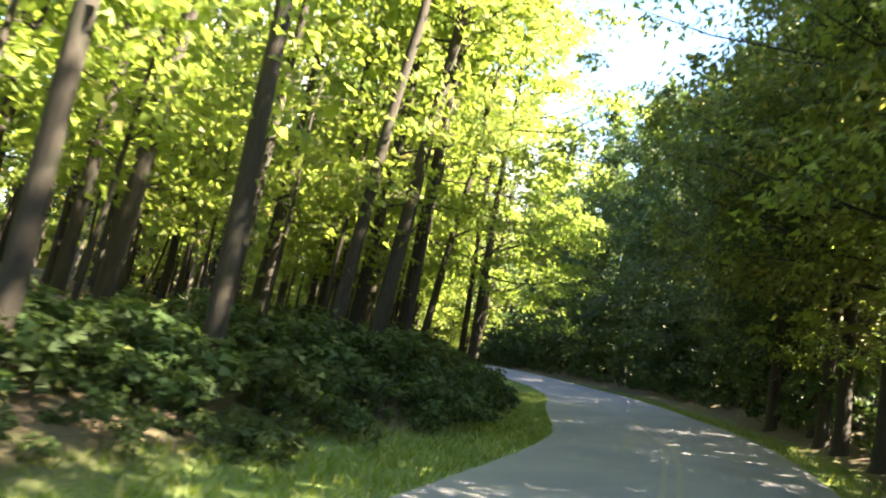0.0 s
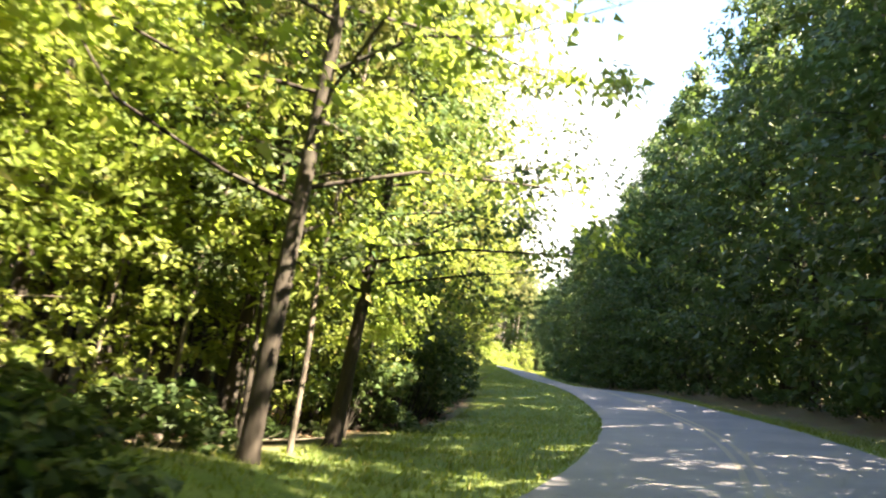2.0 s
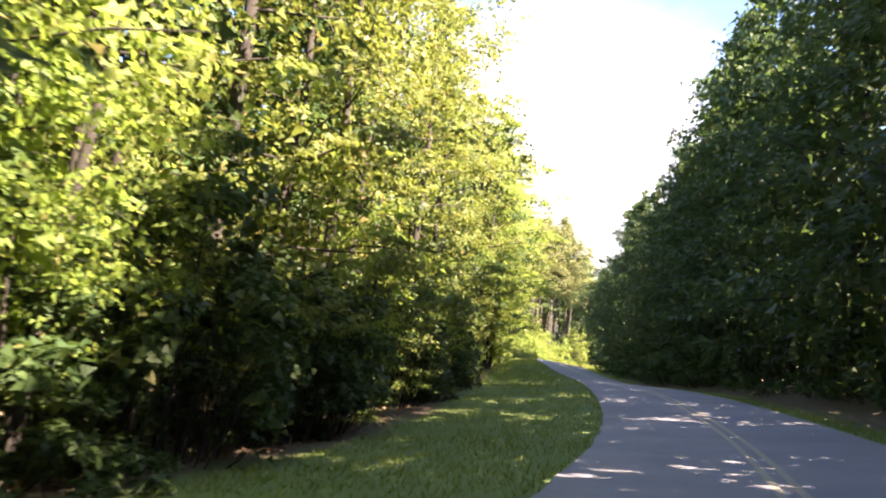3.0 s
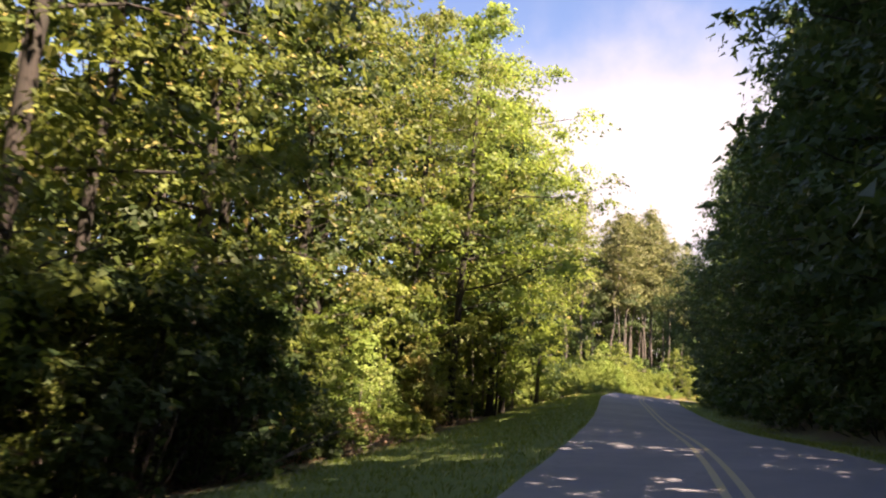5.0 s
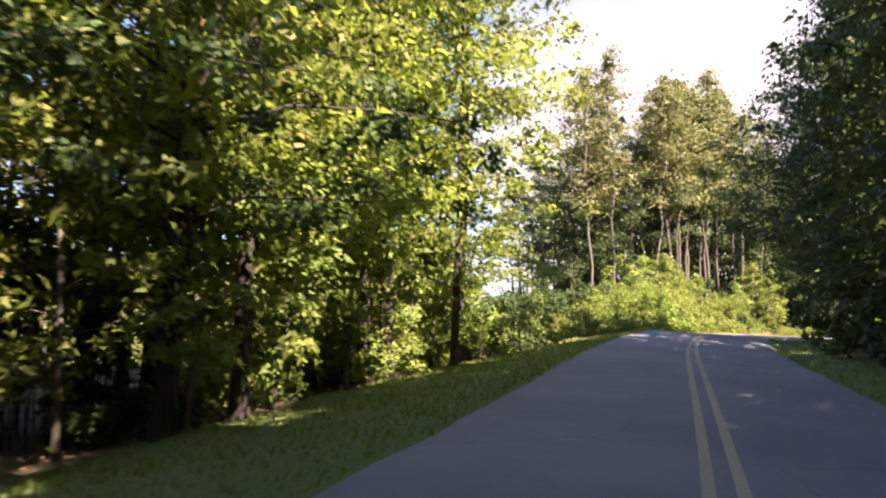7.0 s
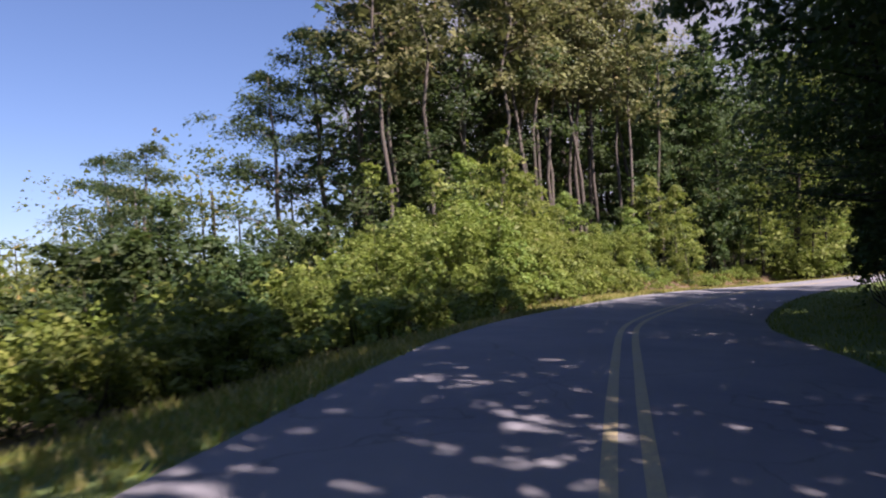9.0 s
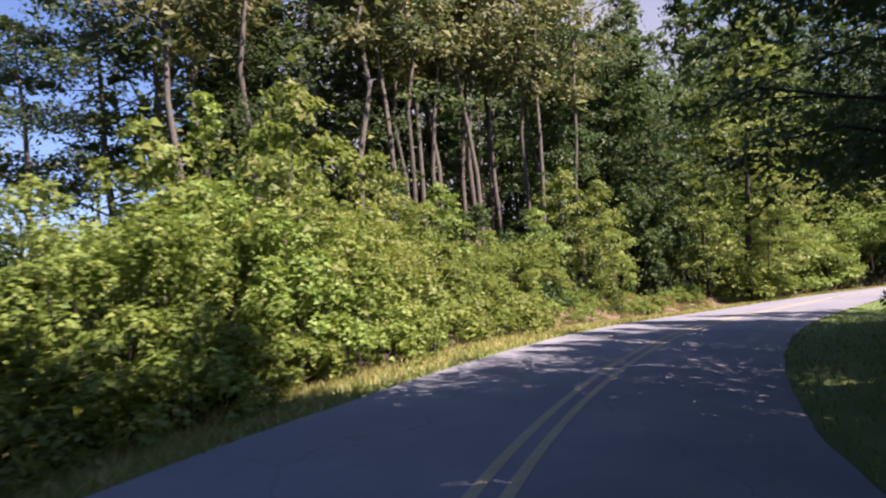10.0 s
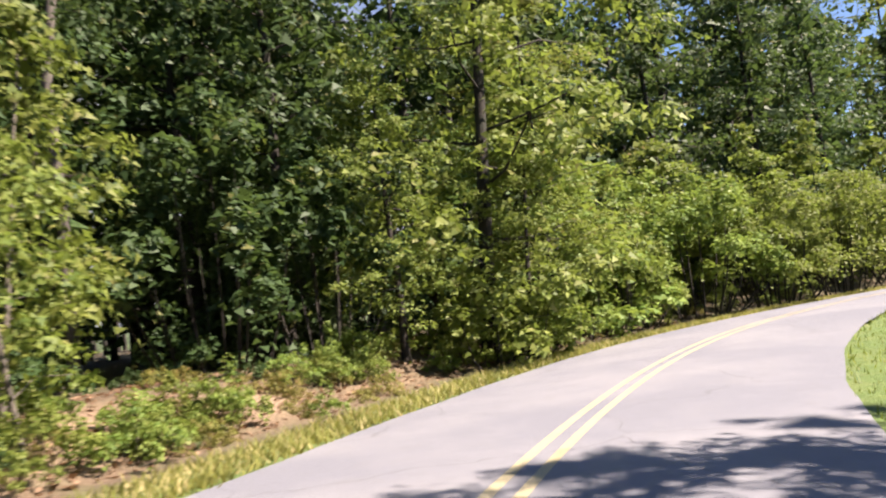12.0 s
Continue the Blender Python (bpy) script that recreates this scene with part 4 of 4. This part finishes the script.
wood([("dark", 3)], 13.4, 16.0, 17, -21, -14, 0.6, 0.95)
put_at("thin1", 18.1, 168.2, 26, 1.0)
wood([("tall", 3), ("dark", 3)], 10.9, 16.0, 16, -34, -22, 0.85, 1.2)
for x, y, tall in ((-4.5, 157, 18.5), (-2.4, 160, 21), (0.8, 158.8, 21.5), (2.8, 162, 22), (4.5, 165, 21), (6.5, 163, 22), (-14, 156, 18), (-18, 160, 19), (-11, 151, 14)):
    put_at("airy", x, y, tall, 1.2)


def far_woods(seed, belts, leaf_mat, leaf=1.15, each=6):
    """The woods behind the nearer trees: leaf masses and stems, too far in to be told apart."""
    rng = np.random.default_rng(seed)
    cents, verts, faces = [], [], []
    for t0, t1, d0, d1, tall, count in belts:
        t, d = rng.uniform(t0, t1, count), rng.uniform(min(d0, d1), max(d0, d1), count)
        i = np.clip(((t + 3) / 0.05).round().astype(int), 0, len(TAU) - 1)
        xy = LINE[i, :2] + SIDE[i] * d[:, None]
        z = height(xy[:, 0], xy[:, 1])
        for (x, y), g in zip(xy, z):
            if tall > 20 and open_sky(x, y):
                continue
            h = tall * rng.uniform(0.65, 1.15)
            tube(verts, faces, [(x, y, g - 0.3), (x + rng.normal(0, 0.3), y + rng.normal(0, 0.3), g + h * 0.72)], [0.2, 0.05], 5)
            m = 10
            c = np.array([x, y, g]) + np.stack([rng.normal(0, 2.0, m), rng.normal(0, 2.0, m), rng.uniform(0.06, 1.0, m) * h], 1)
            g2 = rng.normal(0, 1, (m, each, 3)) * [0.9, 0.9, 0.45]
            cents.append((c[:, None] + g2).reshape(-1, 3))
    q = leaf_quads(rng, np.concatenate(cents), leaf, slim=0.75, spread=0.8)
    woods = new("far_woods", tris_mesh("far_woods", q, leaf_mat))
    tagged(woods, "deep green woods behind the roadside trees", "woods", kind="stuff")
    stems = new("far_trunks", mesh_from("far_trunks", verts, faces, BARK, True))
    tagged(stems, "dark trunks of the woods behind the roadside", "woods", kind="stuff")


def blades_mesh(name, tri, material):
    n = len(tri)
    me = bpy.data.meshes.new(name)
    me.vertices.add(3 * n)
    me.vertices.foreach_set("co", tri.reshape(-1).astype(np.float32))
    me.loops.add(3 * n)
    me.loops.foreach_set("vertex_index", np.arange(3 * n, dtype=np.int32))
    me.polygons.add(n)
    me.polygons.foreach_set("loop_start", np.arange(0, 3 * n, 3, dtype=np.int32))
    me.update(calc_edges=True)
    me.materials.append(material)
    return me


def grass_field(name, t0, t1, d0, d1, count, tall, label, mat, lean=0.5):
    """Blades over a strip beside the road; d0 and d1 may follow the station."""
    rng = np.random.default_rng(len(name) * 7 + count)
    t = rng.uniform(t0, t1, count)
    i = np.clip(((t + 3) / 0.05).round().astype(int), 0, len(TAU) - 1)
    lo = d0(t) if callable(d0) else d0
    hi = d1(t) if callable(d1) else d1
    d = lo + (hi - lo) * rng.uniform(0, 1, count)
    along = np.stack([-SIDE[i, 1], SIDE[i, 0]], 1)
    xy = LINE[i, :2] + SIDE[i] * d[:, None] + along * (rng.uniform(-0.45, 0.45, count))[:, None]
    z = height(xy[:, 0], xy[:, 1])
    az = rng.uniform(0, 2 * math.pi, count)
    h = tall * rng.uniform(0.5, 1.5, count)
    foot = np.stack([xy[:, 0], xy[:, 1], z - 0.01], 1)
    side = np.stack([np.cos(az), np.sin(az), 0 * az], 1) * (0.09 * h + 0.006)[:, None]
    tip = foot + np.stack([rng.normal(0, lean, count) * h, rng.normal(0, lean, count) * h, h], 1)
    mid = foot + (tip - foot) * 0.55 + [0, 0, 0.02]
    q = np.stack([foot - side, foot + side, mid + side * 0.7, tip], 1)
    tri = np.stack([q[:, 0], q[:, 1], q[:, 3], q[:, 3]], 1)
    ob = new(name, blades_mesh(name, tri[:, :3], mat))
    return tagged(ob, label, "grass", kind="stuff")


far_woods(77, ((-2.5, 3.2, -44, -66, 18, 160), (3.2, 8.7, -25, -50, 22, 430)), LEAF_TREE)
far_woods(79, ((8.6, 12.0, -34, -80, 16, 240),), LEAF_TREE, 0.55, 26)
far_woods(78, ((-2.5, 9.5, 19, 40, 24, 300), (9.5, 16.3, 24, 55, 18, 180), (10.8, 16.3, -22, -34, 22, 300), (10.6, 16.3, -34, -70, 27, 380)), LEAF_SHADE)
grass_field("verge_grass", 1.2, 9.6, lambda t: -verge_left(t), -HALF - 0.02, 48000, 0.10, "short mown grass on the roadside verge", GRASS)
grass_field("bend_grass", 9.3, 15.5, lambda t: -verge_left(t) - 0.4 - 1.2 * ramp_between(t, 9.8, 10.6) * (1 - ramp_between(t, 11.8, 12.2)), -HALF - 0.0, 34000, 0.13, "sunlit yellowish grass strip beside the bend", GRASS_DRY)
grass_field("bank_grass", -1.0, 1.5, lambda t: -verge_left(t) - 0.5, -HALF, 9000, 0.13, "shaded grass at the foot of a low bank", GRASS)
grass_field("edge_grass", -1.0, 15.5, HALF, lambda t: verge_right(t) + 0.6, 34000, 0.10, "longer grass along the shaded road edge", GRASS)


def litter(name, t0, t1, d0, d1, count, size, label, mat):
    rng = np.random.default_rng(count)
    t, d = rng.uniform(t0, t1, count), rng.uniform(min(d0, d1), max(d0, d1), count)
    i = np.clip(((t + 3) / 0.05).round().astype(int), 0, len(TAU) - 1)
    along = np.stack([-SIDE[i, 1], SIDE[i, 0]], 1)
    xy = LINE[i, :2] + SIDE[i] * d[:, None] + along * rng.uniform(-0.45, 0.45, count)[:, None]
    z = height(xy[:, 0], xy[:, 1]) + rng.uniform(0.01, 0.05, count)
    q = leaf_quads(rng, np.stack([xy[:, 0], xy[:, 1], z], 1), size, droop=0.0, spread=0.3)
    return tagged(new(name, quads_mesh(name, q, mat)), label, "leaf litter", kind="stuff")


litter("leaf_litter", -1.0, 8.2, -10, -20, 22000, 0.14, "brown fallen leaves on the forest floor", LEAF_DEAD)
litter("bank_litter", 11.9, 14.0, -5.2, -9, 6000, 0.13, "dry fallen leaves on the low earth bank", LEAF_DEAD)


def fallen_branch(tau, d, length, turn, tilt, thick=0.035):
    """A bare broken branch with two side twigs, lying at the forest edge."""
    rng = np.random.default_rng(int(tau * 100))
    p = spot(tau, d)
    verts, faces = [], []
    a = np.array([math.cos(turn), math.sin(turn), tilt])
    pts = [a * length * s + rng.normal(0, 0.05, 3) * (0 < s < 1) for s in (0, 0.3, 0.6, 1.0)]
    tube(verts, faces, pts, [thick, thick * 0.8, thick * 0.55, thick * 0.2], 6)
    ob = new("fallen_branch")
    ob.location = (p.x, p.y, p.z + 0.04)
    part("stick", mesh_from("stick", verts, faces, BARK_PALE, True), ob)
    for k in (1, 2):
        v2, f2 = [], []
        b = a * 0.5 + np.array([rng.normal(0, 0.5), rng.normal(0, 0.5), 0.4])
        tube(v2, f2, [pts[k], pts[k] + b * length * 0.18, pts[k] + b * length * 0.34 + (0, 0, 0.05)], [thick * 0.5, thick * 0.3, thick * 0.08], 5)
        part("twig", mesh_from("twig", v2, f2, BARK_PALE, True), ob)
    return tagged(ob, "bare broken branch lying at the forest edge", "branch", "fallen branches")


for tau, d, length, turn, tilt in ((5.9, -10.2, 3.0, 0.8, 0.45), (6.3, -10.4, 3.6, 1.4, 0.1), (6.6, -10.0, 2.6, 1.7, 0.03), (7.2, -10.6, 3.2, 2.0, 0.35), (2.9, -9.8, 2.5, 0.6, 0.1), (7.6, -10.3, 2.8, 1.2, 0.05)):
    fallen_branch(tau, d, length, turn, tilt)
